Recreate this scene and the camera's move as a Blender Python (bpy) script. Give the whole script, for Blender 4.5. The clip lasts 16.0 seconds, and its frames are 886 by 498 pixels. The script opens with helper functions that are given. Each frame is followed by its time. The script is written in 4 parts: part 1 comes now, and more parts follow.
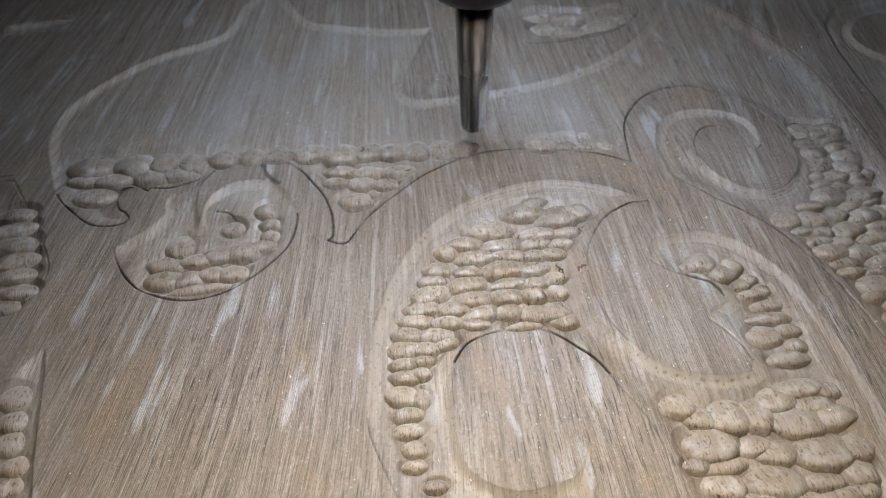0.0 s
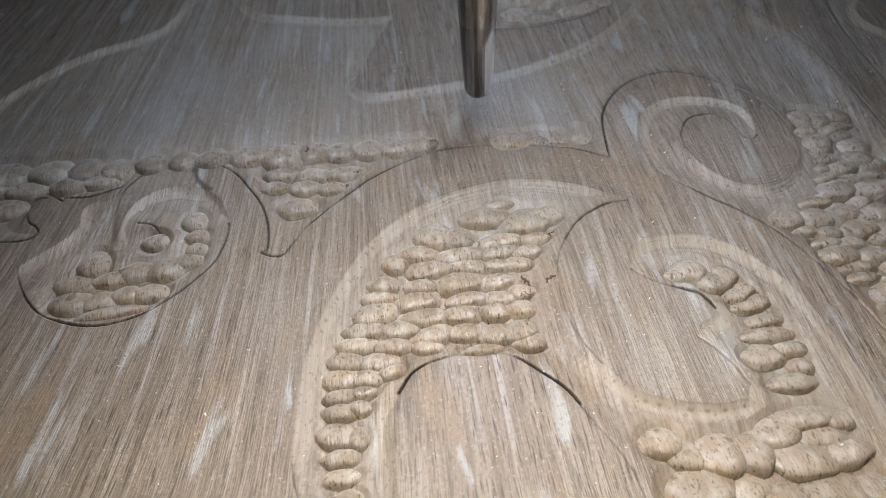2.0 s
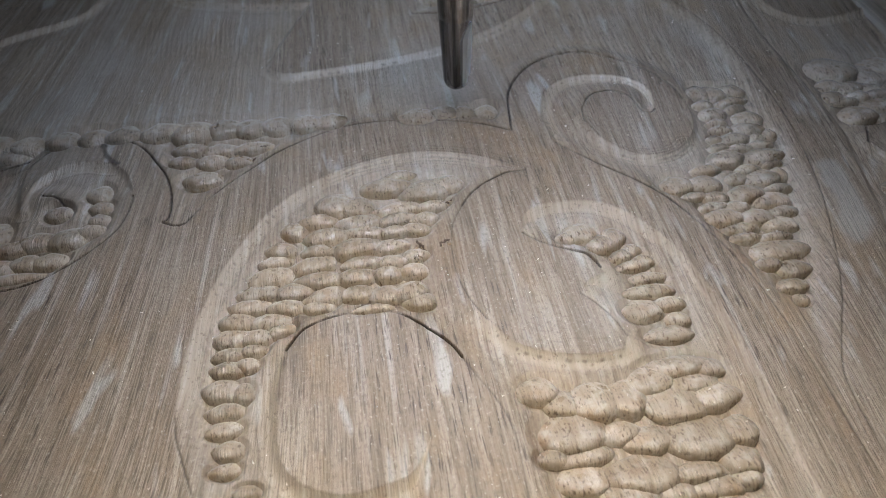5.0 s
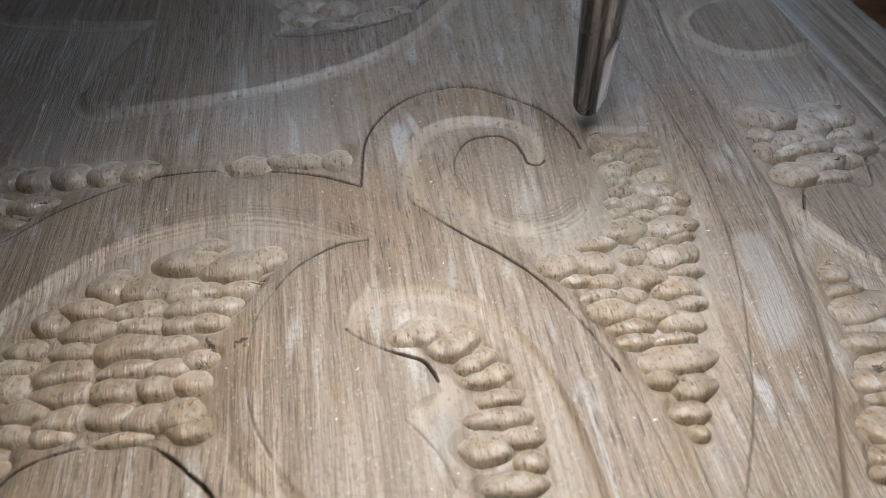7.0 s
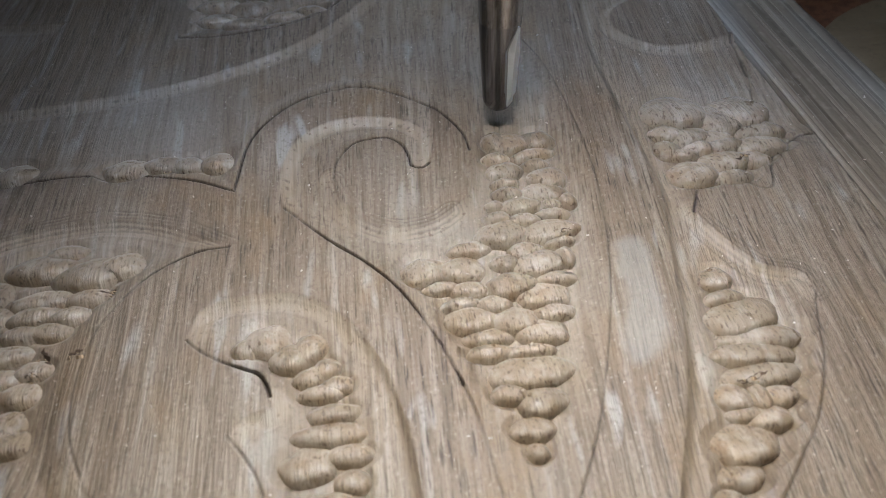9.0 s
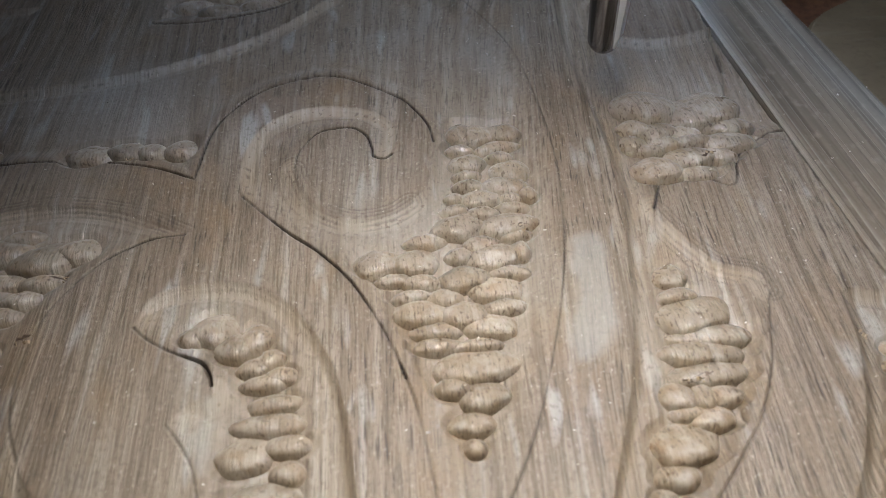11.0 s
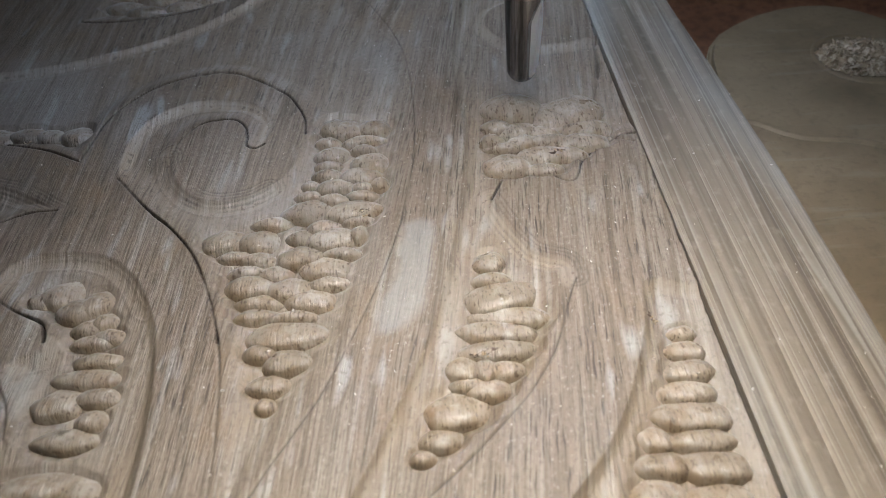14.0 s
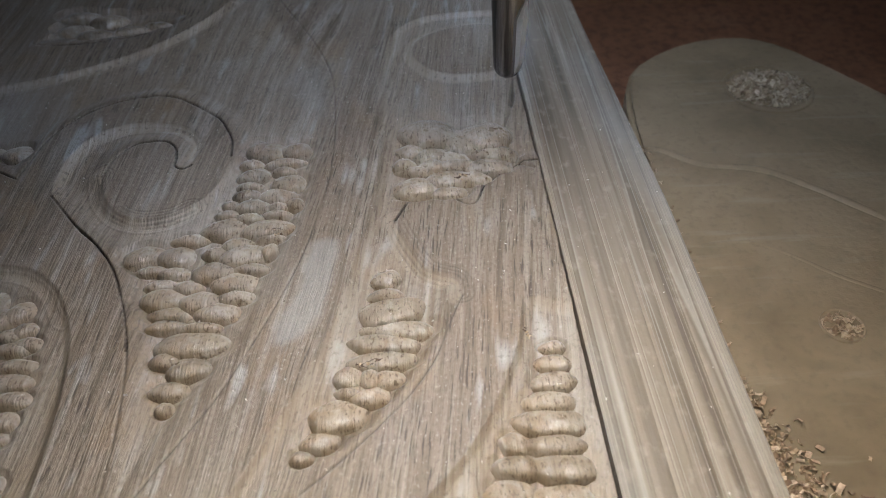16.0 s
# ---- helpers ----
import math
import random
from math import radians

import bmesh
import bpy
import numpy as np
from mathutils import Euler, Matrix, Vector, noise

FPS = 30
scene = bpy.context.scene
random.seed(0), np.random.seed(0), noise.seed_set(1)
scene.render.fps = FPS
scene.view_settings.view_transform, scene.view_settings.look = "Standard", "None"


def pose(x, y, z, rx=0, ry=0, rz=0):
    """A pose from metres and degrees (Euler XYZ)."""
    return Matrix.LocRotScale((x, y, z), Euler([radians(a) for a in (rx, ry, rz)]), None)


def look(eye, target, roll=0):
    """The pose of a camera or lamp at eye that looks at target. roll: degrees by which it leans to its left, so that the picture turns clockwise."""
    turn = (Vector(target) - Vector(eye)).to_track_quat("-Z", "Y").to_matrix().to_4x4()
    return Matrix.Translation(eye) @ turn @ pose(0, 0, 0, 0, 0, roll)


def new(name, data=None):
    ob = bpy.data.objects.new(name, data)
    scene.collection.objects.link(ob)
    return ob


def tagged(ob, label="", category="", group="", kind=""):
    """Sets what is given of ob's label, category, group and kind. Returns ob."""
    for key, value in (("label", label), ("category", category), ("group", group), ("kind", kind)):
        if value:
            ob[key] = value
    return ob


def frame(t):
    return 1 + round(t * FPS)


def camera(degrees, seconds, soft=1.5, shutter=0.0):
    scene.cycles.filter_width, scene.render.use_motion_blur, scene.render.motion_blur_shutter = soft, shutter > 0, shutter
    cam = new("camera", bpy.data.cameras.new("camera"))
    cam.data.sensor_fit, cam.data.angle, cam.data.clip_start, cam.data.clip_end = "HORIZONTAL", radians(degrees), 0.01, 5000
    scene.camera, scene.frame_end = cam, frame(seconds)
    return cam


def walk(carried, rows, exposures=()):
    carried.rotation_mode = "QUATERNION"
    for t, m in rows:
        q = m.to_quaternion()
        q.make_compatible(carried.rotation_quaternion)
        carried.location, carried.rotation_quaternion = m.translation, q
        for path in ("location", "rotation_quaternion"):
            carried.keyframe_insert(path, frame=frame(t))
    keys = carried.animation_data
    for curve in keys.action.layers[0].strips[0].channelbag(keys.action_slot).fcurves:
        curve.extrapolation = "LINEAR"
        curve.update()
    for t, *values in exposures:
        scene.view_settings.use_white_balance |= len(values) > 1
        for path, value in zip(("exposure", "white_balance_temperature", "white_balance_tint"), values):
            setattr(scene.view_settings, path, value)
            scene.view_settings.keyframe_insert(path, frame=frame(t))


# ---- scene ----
from mathutils import bvhtree

cam = camera(61.43, 16.0, soft=1.0)
PATH = [
    (0, (-0.00038, -0.00093, 0.08866), (0.01455, 0.13093, -0.06097), -1.18),
    (0.5, (0.00165, 0.00372, 0.08415), (0.01465, 0.13756, -0.06389), -2.12),
    (1, (0.00448, 0.00738, 0.07942), (0.01681, 0.14157, -0.06837), -2.65),
    (1.5, (0.00648, 0.00894, 0.07764), (0.01896, 0.14281, -0.07042), -2.72),
    (2, (0.00895, 0.00851, 0.07747), (0.02200, 0.14191, -0.07096), -2.97),
    (2.5, (0.01200, 0.00789, 0.07620), (0.02701, 0.14095, -0.07235), -2.75),
    (3, (0.01290, 0.00662, 0.07537), (0.02847, 0.13914, -0.07361), -2.61),
    (3.5, (0.01318, 0.00159, 0.07698), (0.02911, 0.13401, -0.07206), -2.87),
    (4, (0.01636, -0.00395, 0.07877), (0.03209, 0.13011, -0.06881), -3.20),
    (4.2, (0.01738, -0.00576, 0.07943), (0.03297, 0.12910, -0.06744), -3.14),
    (6.3, (0.02542, 0.01687, 0.06351), (0.05309, 0.15188, -0.08143), 0.99),
    (6.5, (0.03041, 0.01805, 0.06423), (0.05717, 0.15344, -0.08052), 0.47),
    (7, (0.04251, 0.02034, 0.06268), (0.06535, 0.15771, -0.08087), -0.01),
    (7.5, (0.05415, 0.02190, 0.05819), (0.07458, 0.15939, -0.08561), -0.50),
    (8, (0.05687, 0.02157, 0.05776), (0.07554, 0.15868, -0.08664), -1.16),
    (8.5, (0.05971, 0.02155, 0.05749), (0.07585, 0.15952, -0.08640), -2.04),
    (9, (0.06142, 0.02057, 0.05982), (0.07703, 0.15957, -0.08314), -2.42),
    (9.2, (0.06208, 0.02049, 0.05889), (0.07846, 0.15993, -0.08355), -2.23),
    (11.3, (0.06985, 0.02030, 0.05965), (0.08235, 0.15777, -0.08507), -2.15),
    (11.5, (0.07180, 0.02008, 0.06008), (0.08448, 0.15790, -0.08429), -2.24),
    (12, (0.07734, 0.01616, 0.06188), (0.09190, 0.15439, -0.08192), -1.96),
    (12.5, (0.08206, 0.01319, 0.06098), (0.09604, 0.15309, -0.08126), -1.87),
    (13, (0.08391, 0.01115, 0.06061), (0.09180, 0.15211, -0.08105), -2.32),
    (13.5, (0.08516, 0.01184, 0.05982), (0.08953, 0.15302, -0.08178), -2.69),
    (14, (0.08994, 0.01170, 0.06021), (0.09312, 0.15306, -0.08124), -3.00),
    (14.5, (0.09677, 0.01232, 0.06021), (0.09983, 0.15530, -0.07959), -2.82),
    (15, (0.09901, 0.01099, 0.06046), (0.10338, 0.15450, -0.07878), -1.92),
    (15.5, (0.10008, 0.00926, 0.06278), (0.10444, 0.15307, -0.07613), -1.91),
    (16, (0.10121, 0.00681, 0.06568), (0.10640, 0.14978, -0.07407), -1.71),
]
walk(cam, [(t, look(eye, target, roll)) for t, eye, target, roll in PATH], [(0, 0.44), (4.2, 0.12), (6.3, -0.02), (9.2, -0.38), (12, -0.3), (16, -0.1)])
cam.data.dof.use_dof = True
cam.data.dof.focus_distance = 0.096
cam.data.dof.aperture_fstop = 44.0

MM = 0.001


# ---- light ----
def plain_world():
    w = bpy.data.worlds.new("workshop_dusk")
    w.use_nodes = True
    bg = w.node_tree.nodes["Background"]
    bg.inputs["Color"].default_value = (0.55, 0.6, 0.7, 1)
    bg.inputs["Strength"].default_value = 0.02
    scene.world = w


plain_world()
FILL_POWER = 0.25
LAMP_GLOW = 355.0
RING_GLOW = 62.0
# offset of the added, unseen lamp from the eye
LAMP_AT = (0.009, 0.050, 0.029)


# ---- materials ----
def nodes_of(mat):
    mat.use_nodes = True
    return mat.node_tree, mat.node_tree.nodes["Principled BSDF"]


class Net:
    """Short words for building node trees."""

    def __init__(self, mat):
        self.tree, self.bsdf = nodes_of(mat)
        self.n, self.l = self.tree.nodes, self.tree.links
        self.bent = False

    def put(self, socket, value):
        if isinstance(value, bpy.types.NodeSocket):
            self.l.new(value, socket)
        else:
            socket.default_value = value

    def place(self, scale, rot=0.0):
        geo = self.n.new("ShaderNodeNewGeometry")
        if self.bent:
            parts, whole = self.n.new("ShaderNodeSeparateXYZ"), self.n.new("ShaderNodeCombineXYZ")
            self.l.new(geo.outputs["Position"], parts.inputs[0])
            self.l.new(self.attr("grain"), whole.inputs[0])
            self.l.new(parts.outputs[1], whole.inputs[1]), self.l.new(parts.outputs[2], whole.inputs[2])
            m = self.n.new("ShaderNodeMapping")
            m.inputs["Scale"].default_value = scale
            self.l.new(whole.outputs[0], m.inputs["Vector"])
            return m.outputs["Vector"]
        m = self.n.new("ShaderNodeMapping")
        m.inputs["Scale"].default_value = scale
        m.inputs["Rotation"].default_value = (0, 0, radians(rot))
        self.l.new(geo.outputs["Position"], m.inputs["Vector"])
        return m.outputs["Vector"]

    def noise(self, vec, scale=1.0, detail=3.0, rough=0.55, twist=0.0):
        k = self.n.new("ShaderNodeTexNoise")
        k.inputs["Scale"].default_value, k.inputs["Detail"].default_value = scale, detail
        k.inputs["Roughness"].default_value, k.inputs["Distortion"].default_value = rough, twist
        self.l.new(vec, k.inputs["Vector"])
        return k.outputs["Fac"]

    def ramp(self, fac, *stops):
        r = self.n.new("ShaderNodeValToRGB")
        while len(r.color_ramp.elements) < len(stops):
            r.color_ramp.elements.new(0.5)
        for e, (at, col) in zip(r.color_ramp.elements, stops):
            e.position = at
            e.color = (*col, 1) if isinstance(col, tuple) else (col, col, col, 1)
        self.put(r.inputs["Fac"], fac)
        return r.outputs["Color"]

    def mix(self, fac, a, b, mode="MIX"):
        m = self.n.new("ShaderNodeMix")
        m.data_type, m.blend_type = "RGBA", mode
        for socket, v in ((m.inputs["Factor"], fac), (m.inputs["A"], a), (m.inputs["B"], b)):
            self.put(socket, (*v, 1) if isinstance(v, tuple) and len(v) == 3 else v)
        return m.outputs["Result"]

    def math(self, op, a, b=0.0):
        m = self.n.new("ShaderNodeMath")
        m.operation = op
        self.put(m.inputs[0], a), self.put(m.inputs[1], b)
        return m.outputs[0]

    def attr(self, name):
        a = self.n.new("ShaderNodeAttribute")
        a.attribute_name = name
        return a.outputs["Fac"]

    def bump(self, height, strength, distance):
        b = self.n.new("ShaderNodeBump")
        b.inputs["Strength"].default_value, b.inputs["Distance"].default_value = strength, distance
        self.l.new(height, b.inputs["Height"])
        self.l.new(b.outputs["Normal"], self.bsdf.inputs["Normal"])


def panel_wood(name, carved=None):
    """Weathered open-pored board; where the cutter has been, paler fresh wood. carved: one value for small pieces, else read from the mesh."""
    mat = bpy.data.materials.new(name)
    k = Net(mat)
    k.bent = carved is None
    broad = k.noise(k.place((240, 13, 20)), 1.0, 3, 0.6)
    streak = k.noise(k.place((1250, 42, 30), 0.8), 1.0, 5, 0.66, 0.2)
    pore = k.noise(k.place((4300, 250, 120), 0.8), 1.0, 2, 0.5, 0.2)
    line = k.noise(k.place((640, 24, 30)), 1.0, 2, 0.5, 0.1)
    patch = k.noise(k.place((45, 28, 45)), 1.0, 3, 0.55, 0.4)
    speck = k.noise(k.place((2600, 1700, 2000)), 1.0, 2, 0.5)
    old = k.ramp(streak, (0.30, (0.085, 0.060, 0.039)), (0.43, (0.19, 0.148, 0.105)), (0.54, (0.275, 0.226, 0.170)), (0.70, (0.40, 0.352, 0.288)))
    old = k.mix(0.12, old, (0.245, 0.20, 0.155))
    old = k.mix(k.ramp(broad, (0.40, 0.0), (0.66, 0.62)), old, (0.215, 0.162, 0.112))
    old = k.mix(k.ramp(patch, (0.5, 0.0), (0.75, 0.45)), old, (0.36, 0.33, 0.285))
    old = k.mix(k.ramp(line, (0.62, 0.0), (0.72, 0.42)), old, (0.48, 0.45, 0.40))
    old = k.mix(k.ramp(line, (0.30, 0.55), (0.38, 0.0)), old, (0.12, 0.085, 0.056))
    old = k.mix(k.math("MULTIPLY", k.ramp(pore, (0.33, 0.85), (0.45, 0.0)), k.ramp(patch, (0.40, 1.0), (0.62, 0.25))), old, (0.05, 0.035, 0.024))
    smear = k.noise(k.place((330, 62, 30)), 1.0, 2, 0.5, 0.3)
    old = k.mix(k.ramp(smear, (0.62, 0.0), (0.70, 0.6)), old, (0.47, 0.465, 0.44))
    amber = k.noise(k.place((120, 60, 30)), 1.0, 3, 0.6, 0.3)
    old = k.mix(k.ramp(amber, (0.54, 0.0), (0.72, 0.55)), old, (0.27, 0.185, 0.10))
    old = k.mix(k.ramp(speck, (0.34, 0.38), (0.46, 0.0)), old, (0.11, 0.085, 0.062))
    old = k.mix(k.ramp(speck, (0.62, 0.0), (0.76, 0.5)), old, (0.50, 0.46, 0.40))
    new_tone = k.ramp(streak, (0.28, (0.25, 0.19, 0.125)), (0.5, (0.34, 0.275, 0.20)), (0.7, (0.44, 0.38, 0.305)))
    new_tone = k.mix(k.ramp(patch, (0.42, 0.0), (0.72, 0.55)), new_tone, (0.37, 0.35, 0.31))
    new_tone = k.mix(k.ramp(speck, (0.30, 0.65), (0.38, 0.0)), new_tone, (0.13, 0.085, 0.05))
    new_tone = k.mix(k.ramp(pore, (0.27, 0.45), (0.38, 0.0)), new_tone, (0.12, 0.08, 0.05))
    if carved is None:
        floor_tone = k.mix(0.3, old, k.mix(k.ramp(patch, (0.4, 0.0), (0.7, 0.6)), new_tone, (0.40, 0.385, 0.355)))
        col = k.mix(k.attr("floor_cut"), old, floor_tone)
        col = k.mix(k.attr("fresh"), col, new_tone)
        # burn marks, stains, and the shade of the outline cuts painted dark
        col = k.mix(k.attr("burn_shade"), col, (0.030, 0.020, 0.013))
        col = k.mix(k.math("MULTIPLY", k.attr("pale_patch"), 0.33), col, (0.45, 0.46, 0.44))
    else:
        info = k.n.new("ShaderNodeObjectInfo")
        tint = k.mix(info.outputs["Random"], (0.90, 0.885, 0.86), (1.14, 1.135, 1.13))
        stain = k.noise(k.place((330, 260, 330)), 1.0, 3, 0.6)
        col = k.mix(carved, k.mix(0.6, old, (0.24, 0.20, 0.15)), new_tone)
        col = k.mix(k.ramp(stain, (0.53, 0.0), (0.70, 0.55)), col, (0.25, 0.165, 0.09))
        fleck = k.noise(k.place((3400, 1100, 1500)), 1.0, 2, 0.6)
        col = k.mix(k.ramp(fleck, (0.34, 0.75), (0.43, 0.0)), col, (0.085, 0.055, 0.032))
        # whitish sheen of the beads, painted into the colour as pale patches
        sheen = k.noise(k.place((520, 430, 520)), 1.0, 3, 0.6)
        col = k.mix(k.ramp(sheen, (0.5, 0.0), (0.72, 0.6)), col, (0.50, 0.465, 0.415))
        col = k.mix(1.0, col, tint, "MULTIPLY")
    k.put(k.bsdf.inputs["Base Color"], col)
    k.put(k.bsdf.inputs["Roughness"], k.ramp(line, (0.35, 0.56), (0.66, 0.34)) if carved is None else k.ramp(stain, (0.35, 0.27), (0.65, 0.46)))
    k.put(k.bsdf.inputs["Specular IOR Level"], 0.5)
    fine = k.math("ADD", k.math("MULTIPLY", streak, 0.6), k.math("MULTIPLY", pore, 0.5))
    k.bump(k.math("ADD", fine, k.math("MULTIPLY", speck, 0.12)), 0.9, 0.00032)
    return mat


def stile_wood():
    mat = bpy.data.materials.new("stile_softwood")
    k = Net(mat)
    vec = k.place((520, 9, 300), -0.6)
    ring = k.noise(vec, 1.0, 2, 0.45, 0.15)
    fine = k.noise(k.place((2400, 60, 900)), 1.0, 3, 0.6)
    mottled = k.noise(k.place((700, 420, 500)), 1.0, 3, 0.6)
    patch = k.noise(k.place((60, 18, 60)), 1.0, 2, 0.5)
    col = k.ramp(ring, (0.32, (0.12, 0.092, 0.062)), (0.42, (0.20, 0.162, 0.115)), (0.6, (0.255, 0.212, 0.155)), (0.74, (0.34, 0.30, 0.24)))
    col = k.mix(k.ramp(fine, (0.32, 0.55), (0.5, 0.0)), col, (0.20, 0.16, 0.115))
    wide = k.noise(k.place((330, 2.6, 300), -1.2), 1.0, 1, 0.4)
    for at in (0.36, 0.43, 0.5, 0.57, 0.64):
        col = k.mix(k.ramp(wide, (at - 0.012, 0.0), (at, 0.75), (at + 0.004, 0.0)), col, (0.13, 0.10, 0.07))
        col = k.mix(k.ramp(wide, (at + 0.004, 0.0), (at + 0.008, 0.5), (at + 0.02, 0.0)), col, (0.42, 0.385, 0.32))
    col = k.mix(k.ramp(patch, (0.45, 0.0), (0.7, 0.45)), col, (0.36, 0.37, 0.35))
    col = k.mix(k.ramp(mottled, (0.55, 0.0), (0.75, 0.3)), col, (0.45, 0.40, 0.32))
    k.put(k.bsdf.inputs["Base Color"], col)
    k.put(k.bsdf.inputs["Roughness"], 0.62)
    k.bump(k.math("ADD", k.math("MULTIPLY", fine, 0.5), mottled), 0.5, 0.0002)
    return mat


def clamp_paint():
    mat = bpy.data.materials.new("olive_fibreboard")
    k = Net(mat)
    big = k.noise(k.place((40, 55, 40)), 1.0, 4, 0.6, 0.6)
    grit = k.noise(k.place((900, 900, 900)), 1.0, 3, 0.6)
    scuff = k.noise(k.place((60, 420, 100), 30), 1.0, 3, 0.6)
    col = k.ramp(big, (0.3, (0.15, 0.108, 0.058)), (0.5, (0.225, 0.166, 0.094)), (0.7, (0.30, 0.226, 0.134)))
    col = k.mix(k.ramp(grit, (0.3, 0.25), (0.48, 0.0)), col, (0.10, 0.075, 0.045))
    col = k.mix(k.ramp(scuff, (0.58, 0.0), (0.75, 0.35)), col, (0.33, 0.30, 0.22))
    k.put(k.bsdf.inputs["Base Color"], col)
    k.put(k.bsdf.inputs["Roughness"], k.ramp(big, (0.3, 0.5), (0.7, 0.68)))
    k.bump(k.math("ADD", grit, k.math("MULTIPLY", big, 2.0)), 0.4, 0.0002)
    return mat


def bed_board():
    mat = bpy.data.materials.new("red_brown_board")
    k = Net(mat)
    big = k.noise(k.place((22, 22, 22)), 1.0, 4, 0.6)
    grit = k.noise(k.place((500, 500, 500)), 1.0, 4, 0.7)
    col = k.ramp(big, (0.3, (0.16, 0.065, 0.03)), (0.6, (0.26, 0.115, 0.055)), (0.8, (0.30, 0.16, 0.09)))
    col = k.mix(k.ramp(grit, (0.35, 0.6), (0.55, 0.0)), col, (0.09, 0.04, 0.022))
    k.put(k.bsdf.inputs["Base Color"], col)
    k.put(k.bsdf.inputs["Roughness"], 0.75)
    k.bump(grit, 0.5, 0.0004)
    return mat


def chip_wood(dark=(0.24, 0.16, 0.095), middle=(0.40, 0.29, 0.18), pale=(0.58, 0.46, 0.32)):
    mat = bpy.data.materials.new("wood_chip")
    k = Net(mat)
    isl = k.n.new("ShaderNodeNewGeometry").outputs["Random Per Island"]
    grit = k.noise(k.place((1500, 1500, 1500)), 1.0, 3, 0.6)
    col = k.ramp(isl, (0.0, dark), (0.5, middle), (1.0, pale))
    col = k.mix(k.ramp(grit, (0.35, 0.5), (0.55, 0.0)), col, (0.16, 0.10, 0.06))
    k.put(k.bsdf.inputs["Base Color"], col)
    k.put(k.bsdf.inputs["Roughness"], 0.8)
    return mat


def steel(name, tone, rough, scratch=0.06, dull=0.8, metal=1.0):
    """Ground steel with reflections painted as long streaks; dull: how far the streaks darken it."""
    mat = bpy.data.materials.new(name)
    k = Net(mat)
    own, wide = k.n.new("ShaderNodeTexCoord"), k.n.new("ShaderNodeMapping")
    wide.inputs["Scale"].default_value = (620, 620, 14)
    k.l.new(own.outputs["Object"], wide.inputs["Vector"])
    streaks = k.noise(wide.outputs["Vector"], 1.0, 3, 0.6)
    k.put(k.bsdf.inputs["Base Color"], k.ramp(streaks, (0.38, tuple(c * dull for c in tone)), (0.64, tone)))
    k.put(k.bsdf.inputs["Metallic"], metal)
    k.put(k.bsdf.inputs["Roughness"], k.ramp(streaks, (0.3, rough), (0.7, rough + scratch)))
    return mat


def glow(name, colour, strength):
    mat = bpy.data.materials.new(name)
    k = Net(mat)
    k.put(k.bsdf.inputs["Base Color"], (0.8, 0.8, 0.8, 1))
    k.put(k.bsdf.inputs["Emission Color"], (*colour, 1))
    k.put(k.bsdf.inputs["Emission Strength"], strength)
    return mat


def wall_paint():
    mat = bpy.data.materials.new("workshop_wall")
    k = Net(mat)
    big = k.noise(k.place((1.5, 1.5, 1.5)), 1.0, 4, 0.6)
    k.put(k.bsdf.inputs["Base Color"], k.ramp(big, (0.3, (0.16, 0.155, 0.15)), (0.7, (0.24, 0.235, 0.225))))
    k.put(k.bsdf.inputs["Roughness"], 0.85)
    return mat


PANEL = panel_wood("weathered_panel_wood")
BEAD = panel_wood("carved_bead_wood", 0.75)
STILE = stile_wood()
CLAMP = clamp_paint()
BED = bed_board()
CHIP = chip_wood()
PALE_CHIP = chip_wood((0.34, 0.25, 0.15), (0.46, 0.36, 0.24), (0.60, 0.50, 0.36))
# near-black brown that paints the shade inside torn holes
TORN_SHADE = chip_wood((0.05, 0.032, 0.02), (0.065, 0.042, 0.026), (0.085, 0.056, 0.035))
DUST = chip_wood((0.55, 0.48, 0.38), (0.70, 0.65, 0.56), (0.80, 0.78, 0.72))
# strong dark and bright streaks stand in for reflections on the tool
SHANK = steel("polished_carbide", (0.50, 0.49, 0.49), 0.10, 0.05, 0.16)
FLUTE = steel("ground_flute_steel", (0.40, 0.405, 0.43), 0.12, 0.06, 0.16)
# pale bluish and hardly metallic, to paint the gleam on the land
LAND = steel("ground_edge_gleam", (0.88, 0.94, 1.0), 0.4, 0.1, 0.8, 0.25)
NUT = steel("blackened_steel", (0.035, 0.035, 0.04), 0.35)
LAMP = glow("added_lamp_glow", (1.0, 0.905, 0.79), LAMP_GLOW)
RING = glow("cold_white_led", (0.62, 0.74, 1.0), RING_GLOW)
WALL = wall_paint()


# ---- shapes ----
def finish(name, bm, material, parent=None, smooth=True, label=""):
    me = bpy.data.meshes.new(name)
    bm.to_mesh(me)
    bm.free()
    if smooth:
        me.shade_smooth()
    if material:
        me.materials.append(material)
    ob = new(name, me)
    ob.parent = parent
    if label:
        ob["label"] = label
    return ob


def lathe(rings, segs=40):
    """A turned solid round the z axis from (radius, height) pairs."""
    bm = bmesh.new()
    loops = [[bm.verts.new((r * math.cos(2 * math.pi * i / segs), r * math.sin(2 * math.pi * i / segs), z)) for i in range(segs)] for r, z in rings]
    for a, b in zip(loops, loops[1:]):
        for i in range(segs):
            bm.faces.new((a[i], a[(i + 1) % segs], b[(i + 1) % segs], b[i]))
    bm.faces.new(loops[0][::-1]), bm.faces.new(loops[-1])
    bmesh.ops.recalc_face_normals(bm, faces=bm.faces)
    return bm


